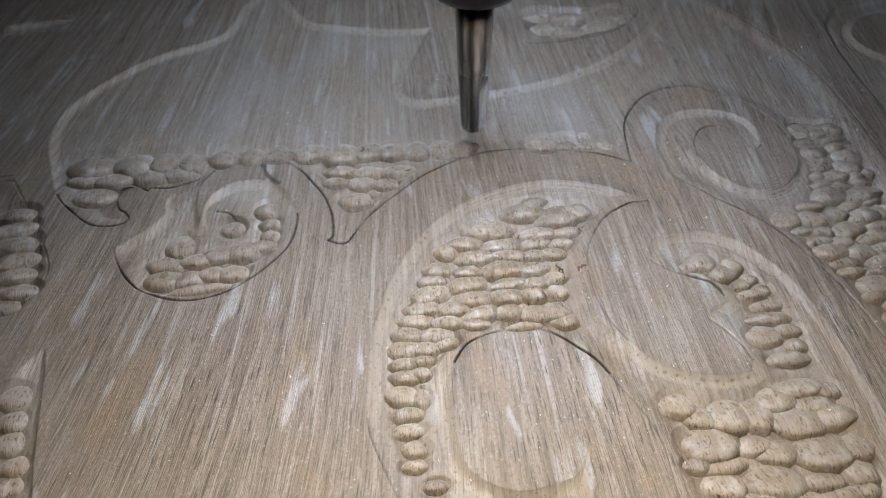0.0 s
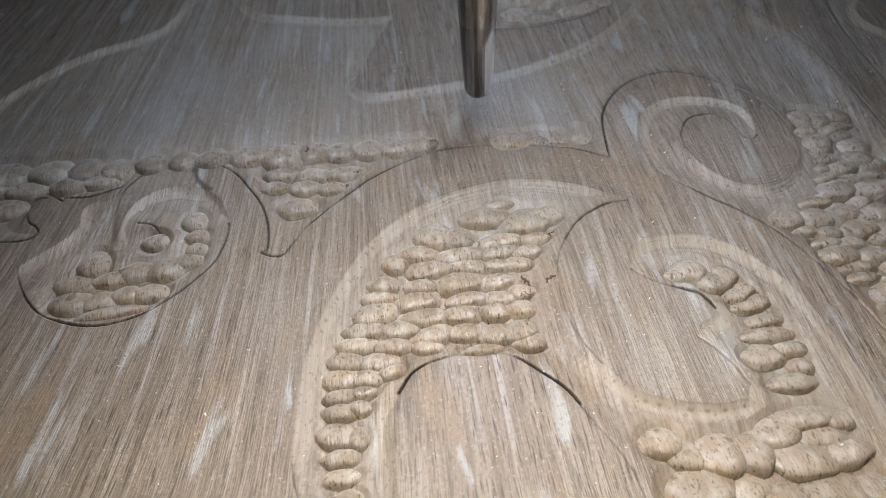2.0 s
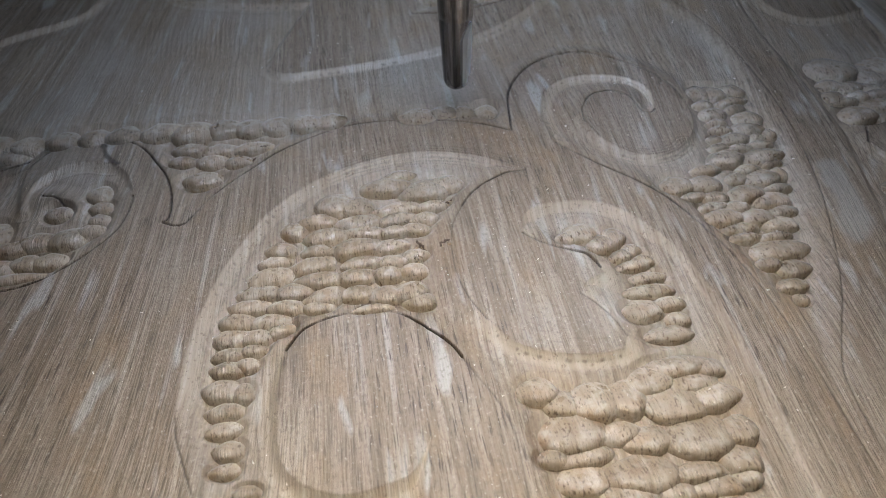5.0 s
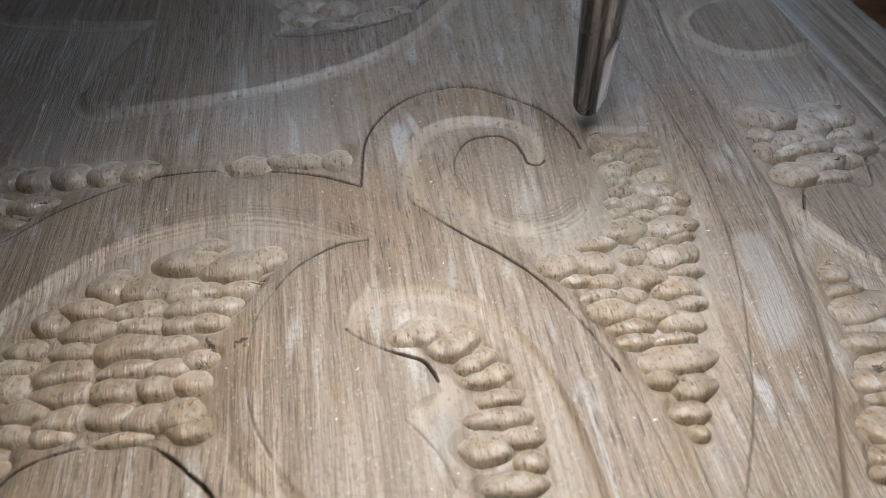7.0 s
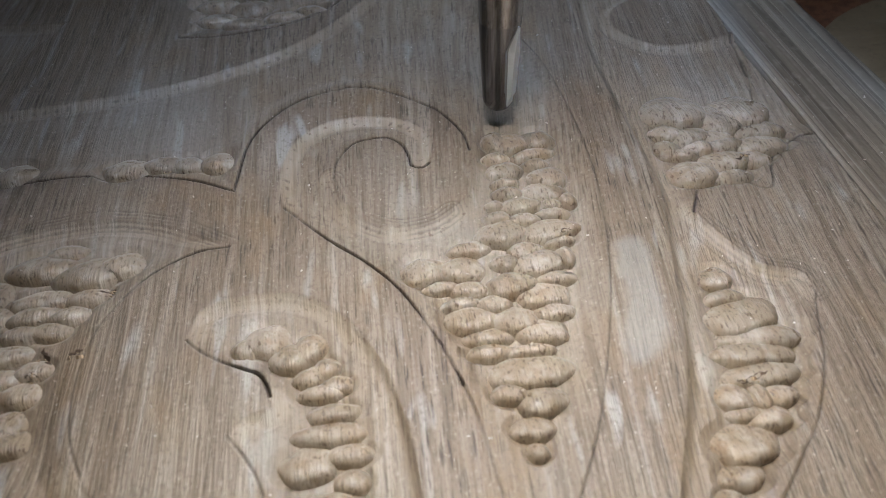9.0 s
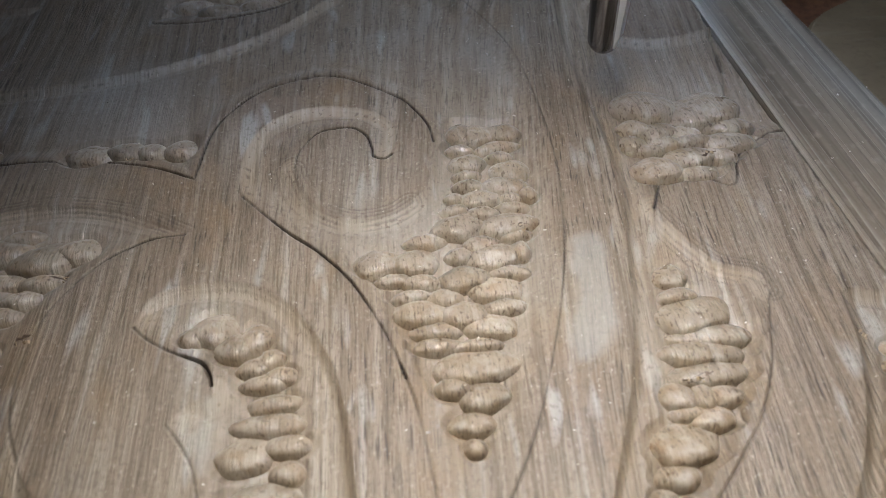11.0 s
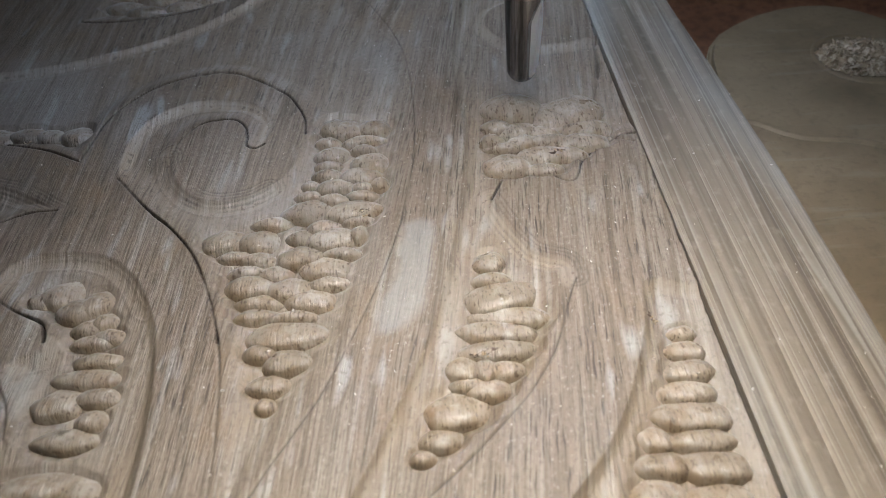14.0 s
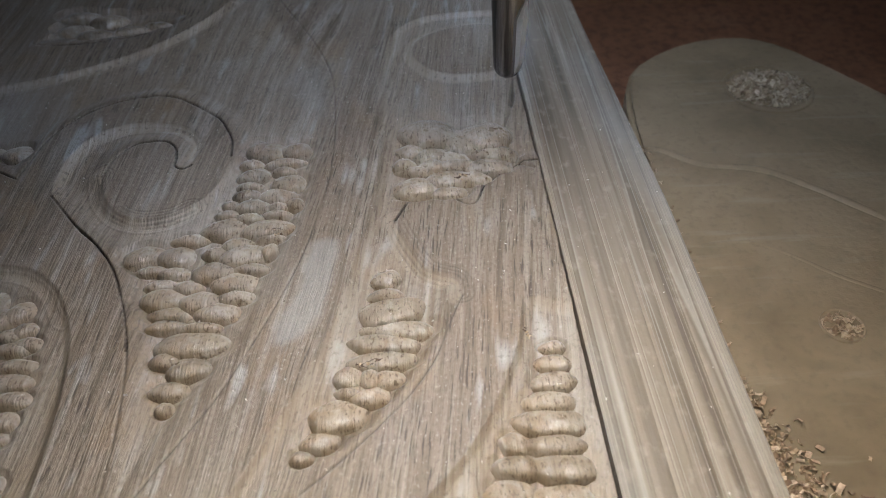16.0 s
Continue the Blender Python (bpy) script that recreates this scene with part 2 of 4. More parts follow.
def box(x0, x1, y0, y1, z0, z1, bevel=0.0):
    bm = bmesh.new()
    bmesh.ops.create_cube(bm, size=1.0)
    for v in bm.verts:
        v.co = ((x0 + x1) / 2 + v.co.x * (x1 - x0), (y0 + y1) / 2 + v.co.y * (y1 - y0), (z0 + z1) / 2 + v.co.z * (z1 - z0))
    if bevel:
        bmesh.ops.bevel(bm, geom=bm.edges[:], offset=bevel, segments=2, affect="EDGES")
    return bm


def curve(*pts, step=0.5, closed=False):
    """A smooth line through the given millimetres, in short steps."""
    p = np.array(pts, float)
    p = np.vstack([p[-1], p, p[:2]]) if closed else np.vstack([2 * p[0] - p[1], p, 2 * p[-1] - p[-2]])
    out = []
    for a, b, c, d in zip(p, p[1:], p[2:], p[3:]):
        n = max(2, int(np.hypot(*(c - b)) / step))
        u = np.linspace(0, 1, n, endpoint=False)[:, None]
        m0, m1 = (c - a) / 2, (d - b) / 2
        cap = np.hypot(*(c - b)) * 1.2
        m0, m1 = (m * min(1.0, cap / max(np.hypot(*m), 1e-9)) for m in (m0, m1))
        out.append((2 * u**3 - 3 * u**2 + 1) * b + (u**3 - 2 * u**2 + u) * m0 + (3 * u**2 - 2 * u**3) * c + (u**3 - u**2) * m1)
    if not closed:
        out.append(p[-2:-1])
    return np.vstack(out)


def near_line(px, py, line, reach):
    """For every point: its distance to the line (reach or more: reach), the length along it and the side on which it lies."""
    dist, along, side = np.full(px.shape, reach), np.zeros(px.shape), np.zeros(px.shape)
    run = 0.0
    for a, b in zip(line, line[1:]):
        v = b - a
        ln = float(np.hypot(*v))
        if ln < 1e-6:
            continue
        near = (px > min(a[0], b[0]) - reach) & (px < max(a[0], b[0]) + reach) & (py > min(a[1], b[1]) - reach) & (py < max(a[1], b[1]) + reach)
        ix, iy = np.nonzero(near.any(1))[0], np.nonzero(near.any(0))[0]
        if len(ix) and len(iy):
            s = np.s_[ix[0]:ix[-1] + 1, iy[0]:iy[-1] + 1]
            qx, qy = px[s] - a[0], py[s] - a[1]
            u = np.clip((qx * v[0] + qy * v[1]) / ln**2, 0, 1)
            d = np.hypot(qx - u * v[0], qy - u * v[1])
            won = d < dist[s]
            dist[s] = np.where(won, d, dist[s])
            along[s] = np.where(won, run + u * ln, along[s])
            side[s] = np.where(won, np.sign(v[0] * qy - v[1] * qx), side[s])
        run += ln
    return dist, along, side


def inside(px, py, line):
    got = np.zeros(px.shape, bool)
    loop = np.vstack([line, line[:1]])
    for a, b in zip(loop, loop[1:]):
        if abs(b[1] - a[1]) < 1e-9:
            continue
        rows = (py[0] >= min(a[1], b[1])) & (py[0] < max(a[1], b[1]))
        if rows.any():
            got[:, rows] ^= px[:, rows] < a[0] + (py[:, rows] - a[1]) * (b[0] - a[0]) / (b[1] - a[1])
    return got


def soft_noise(px, py, scale, seed, octaves=3):
    """Cheap smooth noise on the sheet, about -1 to 1."""
    rng = np.random.default_rng(seed)
    total, amp = np.zeros(px.shape), 1.0
    for _ in range(octaves):
        g = rng.uniform(-1, 1, (64, 64))
        fx, fy = (px / scale) % 63, (py / scale) % 63
        i, j = fx.astype(int), fy.astype(int)
        u, v = fx - i, fy - j
        u, v = u * u * (3 - 2 * u), v * v * (3 - 2 * v)
        total += amp * ((g[i, j] * (1 - u) + g[i + 1, j] * u) * (1 - v) + (g[i, j + 1] * (1 - u) + g[i + 1, j + 1] * u) * v)
        amp, scale = amp * 0.5, scale * 0.47
    return total / 1.6


# ---- setting ----
def setting():
    tagged(finish("machine_bed", box(-0.9, 0.9, -0.9, 1.1, -0.06, -0.0215), BED, smooth=False), "red-brown fibre board bed under the carved panel", "machine bed", kind="structure")
    tagged(finish("floor", box(-2.6, 2.6, -2.6, 2.6, -0.95, -0.9), WALL, smooth=False), "dark workshop floor", "floor", kind="structure")
    tagged(finish("ceiling", box(-2.6, 2.6, -2.6, 2.6, 1.9, 1.95), WALL, smooth=False), "plain grey workshop ceiling", "ceiling", kind="structure")
    tagged(finish("wall_north", box(-2.6, 2.6, 2.6, 2.7, -0.9, 1.9), WALL, smooth=False), "plain grey workshop wall", "wall", kind="structure")
    tagged(finish("wall_south", box(-2.6, 2.6, -2.7, -2.6, -0.9, 1.9), WALL, smooth=False), "plain grey workshop wall", "wall", kind="structure")
    tagged(finish("wall_east", box(2.6, 2.7, -2.6, 2.6, -0.9, 1.9), WALL, smooth=False), "plain grey workshop wall", "wall", kind="structure")
    tagged(finish("wall_west", box(-2.7, -2.6, -2.6, 2.6, -0.9, 1.9), WALL, smooth=False), "plain grey workshop wall", "wall", kind="structure")
    # a dim warm fill lamp, unseen, added high over the bed
    data = bpy.data.lights.new("fill_lamp", "AREA")
    data.energy, data.size, data.color = FILL_POWER, 0.6, (1.0, 0.93, 0.84)
    new("fill_lamp", data).matrix_world = look((0.3, -0.5, 1.8), (0.05, 0.08, 0))


setting()

# ---- the carved panel ----
FLOOR = -0.80
WALL_RUN = 1.7

# edges of the sunk ornament, in millimetres
LEAF_LEFT = curve((2, 20), (1.0, 33.3), (-2.2, 37.5), (-4.4, 43.8), (-5.3, 47.9), (-4.9, 56.6), (-3.6, 63.5))
LEAF_TOP = curve((-3.6, 63.5), (-0.5, 71.6), (4.8, 80.3), (11.1, 85.9), (16.3, 88.5), (23.5, 90.3), (29.5, 90.4), (35.9, 88.5), (40.2, 86.1), (44.0, 83.3))
LEAF_TIP = curve((44.0, 83.3), (40.3, 83.0), (35.7, 80.4), (32.5, 76.4), (30.7, 72.4), (30.0, 66.2), (30.7, 60.8), (32.4, 56.5))
LEAF_FOOT = curve((32.4, 56.5), (35.5, 52.2), (38.9, 50.3), (43.7, 49.0), (47.8, 49.1))
THORN = curve((48.8, 50.8), (48.3, 52.8), (47.7, 54.5), (46.5, 56.6), (45.2, 58.4))
THORN_TOP = curve((45.2, 58.4), (46.6, 60.3), (49.2, 61.2))
BUD_UNDER = curve((49.0, 62.2), (48.5, 63.8), (47.8, 65.0), (46.2, 65.9), (44.0, 67.1), (41.9, 68.7), (40.4, 70.3))
BUD_TOP = curve((40.4, 70.3), (41.2, 73.7), (43.4, 75.3), (46.3, 75.6), (49.9, 75.3), (53.3, 74.0), (56.5, 71.0), (58.9, 67.0))
BUD_SIDE = curve((58.9, 67.0), (60.5, 62.8), (61.6, 57.1), (62.1, 52.0), (62.3, 46), (62.5, 20))
CIRCLE_R = curve((7.4, 56.1), (9.4, 58.7), (12.5, 60.0), (16.3, 60.4), (20.3, 59.8), (22.6, 58.6), (24.9, 56.3), (27.4, 53.3), (29.3, 48.9), (31.2, 44.8), (32.2, 40.9), (32.2, 37.4), (31.0, 20))
CIRCLE_L = curve((21, 20), (21.6, 36), (23.5, 42.5), (22.3, 40.3), (20.2, 37.5), (17.5, 36.8), (14.1, 36.3), (11.4, 36.8), (8.8, 38.3), (6.7, 40.8), (6.1, 44.9), (6.3, 50.8), (7.4, 56.1))

LEFT_CURL = curve((-58.0, 105.7), (-55.6, 98.8), (-51.8, 93.8), (-48.5, 90.7), (-45.6, 89.9), (-43.4, 90.1), (-42.4, 91.1), (-43.2, 92.7), (-44.4, 93.8), (-45.2, 96.5), (-44.7, 98.7))
NOTCH = curve((-44.7, 98.7), (-41.9, 98.8), (-40.1, 97.6), (-40.0, 98.3))
ROW_UNDER = curve((-40.2, 98.4), (-36.5, 97.8), (-33.7, 98.5), (-31.6, 99.2))
CURL_TOP = curve((-31.4, 97.6), (-30.6, 99.1), (-28.6, 101.4), (-25.2, 102.7), (-21.2, 102.9), (-17.2, 101.9), (-14.2, 99.4), (-11.8, 95.4), (-9.9, 91.6), (-8.8, 86.7), (-8.9, 82.4), (-9.7, 81.7))
ROW_EDGE = curve((-9.7, 81.7), (-7.9, 80.7), (-6.5, 80.9), (-3.0, 85.9), (2.0, 90.6), (8.4, 95.4), (18.0, 99.1), (28.3, 98.8), (38.0, 96.3), (44.0, 93.0))
TIP_UP = curve((44.0, 93.0), (44.4, 96.2), (45.5, 102.4), (48.0, 107.1), (52.0, 111.0), (57.2, 112.9), (61.7, 112.8), (65.6, 110.4), (68.8, 107.6), (71.1, 105.1), (73.4, 100.0), (73.9, 95.9))
SPIRAL_MOUTH = curve((73.9, 95.9), (73.4, 90.5), (71.8, 87.0), (70.0, 85.2))
SPIRAL_LOW = curve((70.0, 85.2), (67.7, 83.6), (64.3, 83.0), (61.2, 84.0), (58.9, 86.3), (57.2, 89.3), (56.2, 93.2))
SPIRAL_IN = curve((56.2, 93.2), (56.8, 96.5), (58.9, 99.7), (61.2, 100.5), (63.8, 100.3), (65.4, 98.4), (66.0, 95.6), (66.1, 94.1), (67.4, 93.4), (68.4, 94.2))
SPIRAL_TOP = curve((68.4, 94.2), (69.3, 98.4), (68.3, 101.8), (65.7, 104.2), (62.4, 105.4), (59.3, 105.8), (55.9, 105.3), (52.6, 103.2), (50.6, 100.0), (49.6, 95.7), (49.7, 91.0), (50.2, 88.7))
CONE_LEFT = curve((50.2, 88.7), (55.3, 82.4), (59.1, 78.4), (62.4, 73.8), (65.0, 68.0), (66.9, 62.3), (68.1, 56.6), (68.7, 50.9), (69.0, 45.3), (69.0, 20))
CONE_RIGHT = curve((70, 20), (71.6, 40), (73.5, 44.7), (75.5, 48.2), (78.3, 53.2), (81.6, 61.0), (85.0, 71.0), (87.1, 80.2), (88.6, 91.2), (88.7, 104.5), (87.4, 117.3), (83.2, 129.9), (76, 146), (72, 160))
FAR_RIGHT = curve((66.4, 146.0), (63.2, 139.6), (57.0, 131.6), (49.0, 125.0), (40.0, 120.8), (30.5, 118.0), (20.0, 116.6), (14.0, 116.2), (8.6, 116.2), (6.2, 118.5), (6.1, 121.4))
FAR_SIDE = curve((6.1, 121.4), (9.6, 130.0), (14.4, 141.1))
FEATHER = curve((14.4, 141.1), (8.8, 141.1), (1.6, 142.6), (-5.6, 144.8), (-12.3, 148.1), (-18, 160))
FAR_LEFT = curve((-24.3, 160), (-26.7, 155.0), (-29.9, 146.2), (-34.6, 142.4), (-41.7, 139.8), (-48.2, 135.5), (-55.0, 128.7), (-59.2, 121.8), (-59.9, 113.0), (-58.0, 105.7))
CURL_BOTTOM = curve((-18.6, 96.8), (-16.1, 93.9), (-14.7, 89.5), (-14.7, 85.6), (-16.0, 81.4), (-18.6, 78.2), (-22.0, 75.2), (-25.7, 73.1), (-29.5, 72.3), (-33.7, 72.9), (-38.2, 75.2), (-41.2, 78.4), (-43.1, 82.2), (-43.9, 84.7))
CURL_BACK = curve((-43.9, 84.7), (-41.5, 86.6), (-38.4, 89.0), (-36.5, 91.6))
CURL_JOIN = curve((-36.5, 91.6), (-36.5, 95.4), (-33.4, 97.0), (-31.4, 96.8), (-31.3, 92.5), (-30.5, 88.5))
CURL_ARC = curve((-30.5, 88.5), (-29.8, 93.5), (-27.0, 97.0), (-22.7, 98.0), (-18.6, 96.8))
CURL_HOOK = curve((-28.0, 90.8), (-25.9, 90.1), (-23.9, 87.9))
SIDE_LEAF = curve((-60.5, 70.0), (-58.2, 72.3), (-56.3, 74.1), (-54.4, 76.9), (-53.5, 79.6), (-53.5, 82.5), (-55.5, 87.6), (-59.7, 96.0), (-64.7, 105.1))
CORNER_TOP = curve((-60, 54), (-55.0, 60.6), (-52.5, 64.4), (-50.5, 66.5))
CORNER_SIDE = curve((-50.5, 66.5), (-49.6, 62), (-48.7, 54), (-47.6, 46), (-46, 38), (-46, 20))
POD_LEFT = curve((74, 20), (77, 34), (82.0, 43.5), (85.0, 49.9), (87.7, 55.9), (90.1, 62.8), (92.2, 71.7), (93.9, 78.2), (95.1, 84.2), (95.3, 98), (95.2, 113.2))
RING_OUT = curve((95.2, 113.2), (96.3, 124.0), (98.3, 130.9), (103.6, 135.7), (112.0, 137.0), (121, 137))
CROWN = curve((121, 91.3), (117.0, 91.3), (114.7, 91.0), (112.0, 89.1), (110.0, 86.1), (109.2, 83.9), (108.4, 82.5), (107.2, 82.6), (105.6, 83.9), (104.0, 84.8), (101.8, 84.9), (100.0, 84.3), (99.1, 82.7), (97.7, 79.9))
POD_TOP = curve((97.7, 79.9), (99.5, 74.9), (101.3, 71.2), (103.0, 70.0), (105.3, 68.9), (105.6, 66.2))
POD_RIGHT = curve((105.6, 66.2), (105.0, 65.0), (103.9, 62.3), (101.9, 57.2), (98.9, 52.4), (96.0, 49.2), (93.1, 46.2), (90.4, 43.7), (88.3, 41.9), (78, 32), (75, 20))
RING_IN = curve((121, 117.4), (117.2, 116.8), (113.3, 115.6), (107.6, 115.4), (103.6, 117.8), (101.3, 122.6), (103, 128), (110, 131.5), (121, 131.5))
HUSK_TOP = curve((112.5, 64.9), (114.1, 65.4), (116.0, 64.8), (121, 63.3))
HUSK_LEFT = curve((92, 20), (95, 36), (100.9, 41.5), (104.9, 46.1), (108.3, 51.9), (111.1, 58.6), (112.5, 64.9))

FAR_LEAF_LOW = curve((33.2, 132.3), (37.5, 131.6), (43.5, 131.8), (51.5, 133.6), (56.5, 136.8), (60.0, 140.4))
FAR_LEAF_TOP = curve((60, 140.4), (55, 144.5), (48, 143.2), (41, 143.5), (37.5, 140.0), (33.2, 132.3))
CORNER_LEAF = curve((-77.7, 155.7), (-72.4, 156.1), (-67.6, 156.5), (-63.7, 158.3), (-64.9, 154.9), (-69.1, 152.2), (-76.1, 151.7), closed=True)
SUNK = (
    np.vstack([FAR_LEAF_LOW, FAR_LEAF_TOP]),
    CORNER_LEAF,
    np.vstack([LEAF_LEFT, LEAF_TOP, LEAF_TIP, LEAF_FOOT, THORN, THORN_TOP, BUD_UNDER, BUD_TOP, BUD_SIDE]),
    np.vstack([LEFT_CURL, NOTCH, ROW_UNDER, CURL_TOP, ROW_EDGE, TIP_UP, SPIRAL_MOUTH, SPIRAL_LOW, SPIRAL_IN, SPIRAL_TOP, CONE_LEFT, CONE_RIGHT, FAR_RIGHT, FAR_SIDE, FEATHER, FAR_LEFT]),
    np.vstack([CURL_BOTTOM, CURL_BACK, CURL_JOIN, CURL_ARC]),
    np.vstack([SIDE_LEAF, [(-90, 105), (-90, 70)]]),
    np.vstack([CORNER_TOP, CORNER_SIDE, [(-90, 20), (-90, 54)]]),
    np.vstack([POD_LEFT, RING_OUT, CROWN, POD_TOP, POD_RIGHT]),
    np.vstack([HUSK_TOP, [(121, 20)], HUSK_LEFT]),
)
ISLANDS = (np.vstack([CIRCLE_R, CIRCLE_L]), RING_IN)
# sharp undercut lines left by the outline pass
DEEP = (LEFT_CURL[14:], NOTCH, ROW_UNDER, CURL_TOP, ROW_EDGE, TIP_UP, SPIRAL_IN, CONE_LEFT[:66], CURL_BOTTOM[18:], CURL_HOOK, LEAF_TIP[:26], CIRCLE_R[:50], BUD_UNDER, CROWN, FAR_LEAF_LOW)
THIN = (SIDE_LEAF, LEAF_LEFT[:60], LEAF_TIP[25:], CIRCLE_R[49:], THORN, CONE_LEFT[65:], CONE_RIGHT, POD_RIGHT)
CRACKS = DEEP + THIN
# walls that the round nose left sloping, of fresh wood
PALE = (LEAF_TOP, LEAF_FOOT, BUD_TOP, SPIRAL_TOP, SPIRAL_LOW, FAR_RIGHT, FEATHER, FAR_LEFT, POD_TOP, HUSK_TOP, RING_IN, CIRCLE_L, CURL_BACK, CURL_ARC, CORNER_TOP, THORN_TOP, LEAF_LEFT[60:], FAR_LEAF_TOP[-20:], CORNER_LEAF[:20])
DULL = (LEFT_CURL[:15], BUD_SIDE, SPIRAL_MOUTH, FAR_SIDE, CURL_BOTTOM[:19], CURL_JOIN, CORNER_SIDE, POD_LEFT, RING_OUT, HUSK_LEFT)
# walls with the cutter's chatter marks on them
CHATTER = (LEAF_TOP, LEAF_FOOT, BUD_TOP, SPIRAL_TOP, SPIRAL_LOW, FAR_RIGHT, FEATHER, RING_IN)
# walls with several brown score lines along them
SCORED = (POD_TOP, SPIRAL_LOW, LEAF_TOP[60:])
BEADS = []
HEIGHT = []


def beads(where, *row):
    """Beads of one row: middle and half widths in millimetres."""
    BEADS.extend((where, *b) for b in row)


beads("garland", (-51.3, 106.3, 3.9, 3.4), (-43.8, 105.9, 3.4, 3.3), (-38.3, 105.4, 2.7, 3.3), (-33.3, 104.7, 2.5, 3.1), (-27.8, 105.1, 2.5, 2.6))
beads("garland", (-22.8, 105.0, 2.4, 2.5), (-18.2, 104.8, 2.6, 2.5), (-12.2, 104.3, 3.2, 2.6), (-7.1, 103.2, 3.3, 3.4), (-2.0, 103.4, 2.7, 2.6))
beads("garland", (2.1, 102.8, 2.6, 2.6), (6.7, 102.5, 2.5, 2.6), (11.3, 102.3, 2.5, 2.6), (15.4, 102.0, 2.4, 2.4))
beads("garland", (-51.6, 102.7, 3.1, 1.7), (-46.7, 102.1, 3.6, 2.0), (-40.4, 102.0, 3.1, 2.4), (-35.0, 101.9, 3.1, 2.0), (-49.4, 98.2, 3.6, 2.3))
beads("garland", (29.8, 100.6, 2.9, 2.3))
beads("garland_new", (34.2, 100.9, 2.4, 2.0), (37.6, 100.3, 1.8, 1.8), (41.3, 100.2, 2.0, 2.2))
beads("garland_drop", (-7.2, 98.8, 2.7, 1.7), (-2.3, 97.7, 2.7, 1.9), (2.6, 97.4, 3.1, 1.7))
beads("garland_drop", (-8.1, 95.9, 2.1, 1.5), (-3.5, 95.3, 2.4, 1.9), (0.6, 94.3, 2.1, 1.6), (-4.5, 90.8, 2.9, 2.2))
beads("curl", (-33.6, 84.3, 2.2, 2.5), (-30.2, 81.0, 2.8, 1.6), (-35.4, 80.7, 2.8, 1.8), (-27.2, 81.8, 2.6, 1.9), (-23.2, 81.8, 2.8, 2.3))
beads("curl", (-35.5, 77.6, 2.8, 2.2), (-31.6, 77.1, 2.4, 1.8), (-28.2, 77.8, 2.1, 1.6), (-24.7, 77.5, 2.4, 1.7), (-29.7, 74.9, 4.5, 1.2))
beads("curl", (-19.9, 90.6, 1.8, 2.0), (-19.3, 87.3, 1.7, 1.4), (-19.2, 84.7, 1.5, 1.3), (-20.1, 82.6, 2.0, 1.6), (-25.3, 87.1, 1.9, 1.7))
beads("leaf", (25.1, 86.3, 2.2, 1.3), (22.7, 84.2, 3.5, 2.3), (28.1, 82.4, 3.5, 2.7), (31.8, 83.2, 2.4, 2.0))
beads("leaf", (14.7, 81.7, 2.7, 2.4), (17.8, 80.7, 2.5, 2.2), (24.0, 79.1, 3.4, 1.5), (28.7, 78.8, 2.4, 1.3))
beads("leaf", (12.4, 78.6, 2.6, 1.7), (17.7, 77.3, 3.3, 1.8), (23.6, 77.0, 2.8, 1.5), (27.2, 76.5, 2.1, 1.4))
beads("leaf", (8.8, 77.3, 1.8, 1.9), (13.3, 75.5, 3.2, 1.8), (18.7, 75.2, 2.8, 1.6), (22.6, 74.6, 2.1, 1.3), (25.8, 74.6, 2.1, 1.4))
beads("leaf", (7.0, 73.7, 2.1, 1.6), (12.0, 72.7, 2.3, 1.4), (17.3, 72.5, 3.3, 2.1), (22.0, 71.9, 2.3, 1.5))
beads("leaf", (6.1, 71.6, 2.3, 1.3), (11.1, 70.2, 3.1, 1.7), (17.6, 69.5, 2.7, 1.4), (21.9, 68.9, 2.2, 1.4), (25.1, 69.6, 1.8, 1.3))
beads("leaf", (5.4, 69.1, 2.9, 2.0), (11.6, 67.5, 3.1, 1.7), (16.7, 67.2, 2.5, 1.7), (21.0, 66.9, 2.0, 1.7), (24.4, 66.8, 2.0, 1.5))
beads("leaf", (3.8, 66.6, 2.7, 1.6), (8.4, 66.0, 2.6, 1.6), (12.4, 64.4, 2.7, 1.7), (16.6, 64.2, 2.2, 1.6), (20.2, 63.3, 2.2, 1.7), (23.6, 63.2, 2.2, 1.9))
beads("leaf", (2.7, 64.4, 2.6, 1.4), (7.2, 63.5, 2.4, 1.4), (11.7, 62.8, 2.1, 1.3), (24.6, 61.4, 2.0, 1.6), (18.5, 61.1, 2.6, 0.9))
beads("leaf", (1.2, 62.2, 2.2, 1.6), (5.3, 61.4, 2.5, 1.6), (0.6, 59.7, 2.3, 1.7), (3.8, 59.3, 2.1, 1.5), (6.7, 59.8, 1.7, 1.2))
beads("leaf", (0.2, 57.1, 2.1, 1.2), (3.2, 57.3, 1.7, 1.1), (0.2, 55.0, 2.1, 1.3), (2.5, 55.2, 1.5, 1.2))
beads("leaf", (-0.5, 52.1, 2.1, 1.7), (2.1, 51.3, 1.3, 1.5), (-0.0, 49.1, 2.2, 1.2), (-0.1, 46.7, 2.0, 1.2))
beads("leaf", (0.6, 44.0, 1.7, 1.3), (0.3, 41.6, 1.6, 1.0), (2.6, 38.6, 1.5, 1.0))
beads("cone", (77.5, 97.9, 1.7, 2.5), (79.4, 97.4, 2.3, 2.6), (83.1, 97.2, 2.3, 2.2), (77.0, 94.5, 1.8, 1.2), (81.8, 94.5, 2.8, 1.2))
beads("cone", (77.7, 91.9, 2.2, 1.9), (81.8, 92.5, 1.7, 1.2), (82.6, 89.9, 2.3, 2.1), (77.2, 89.5, 1.8, 1.0))
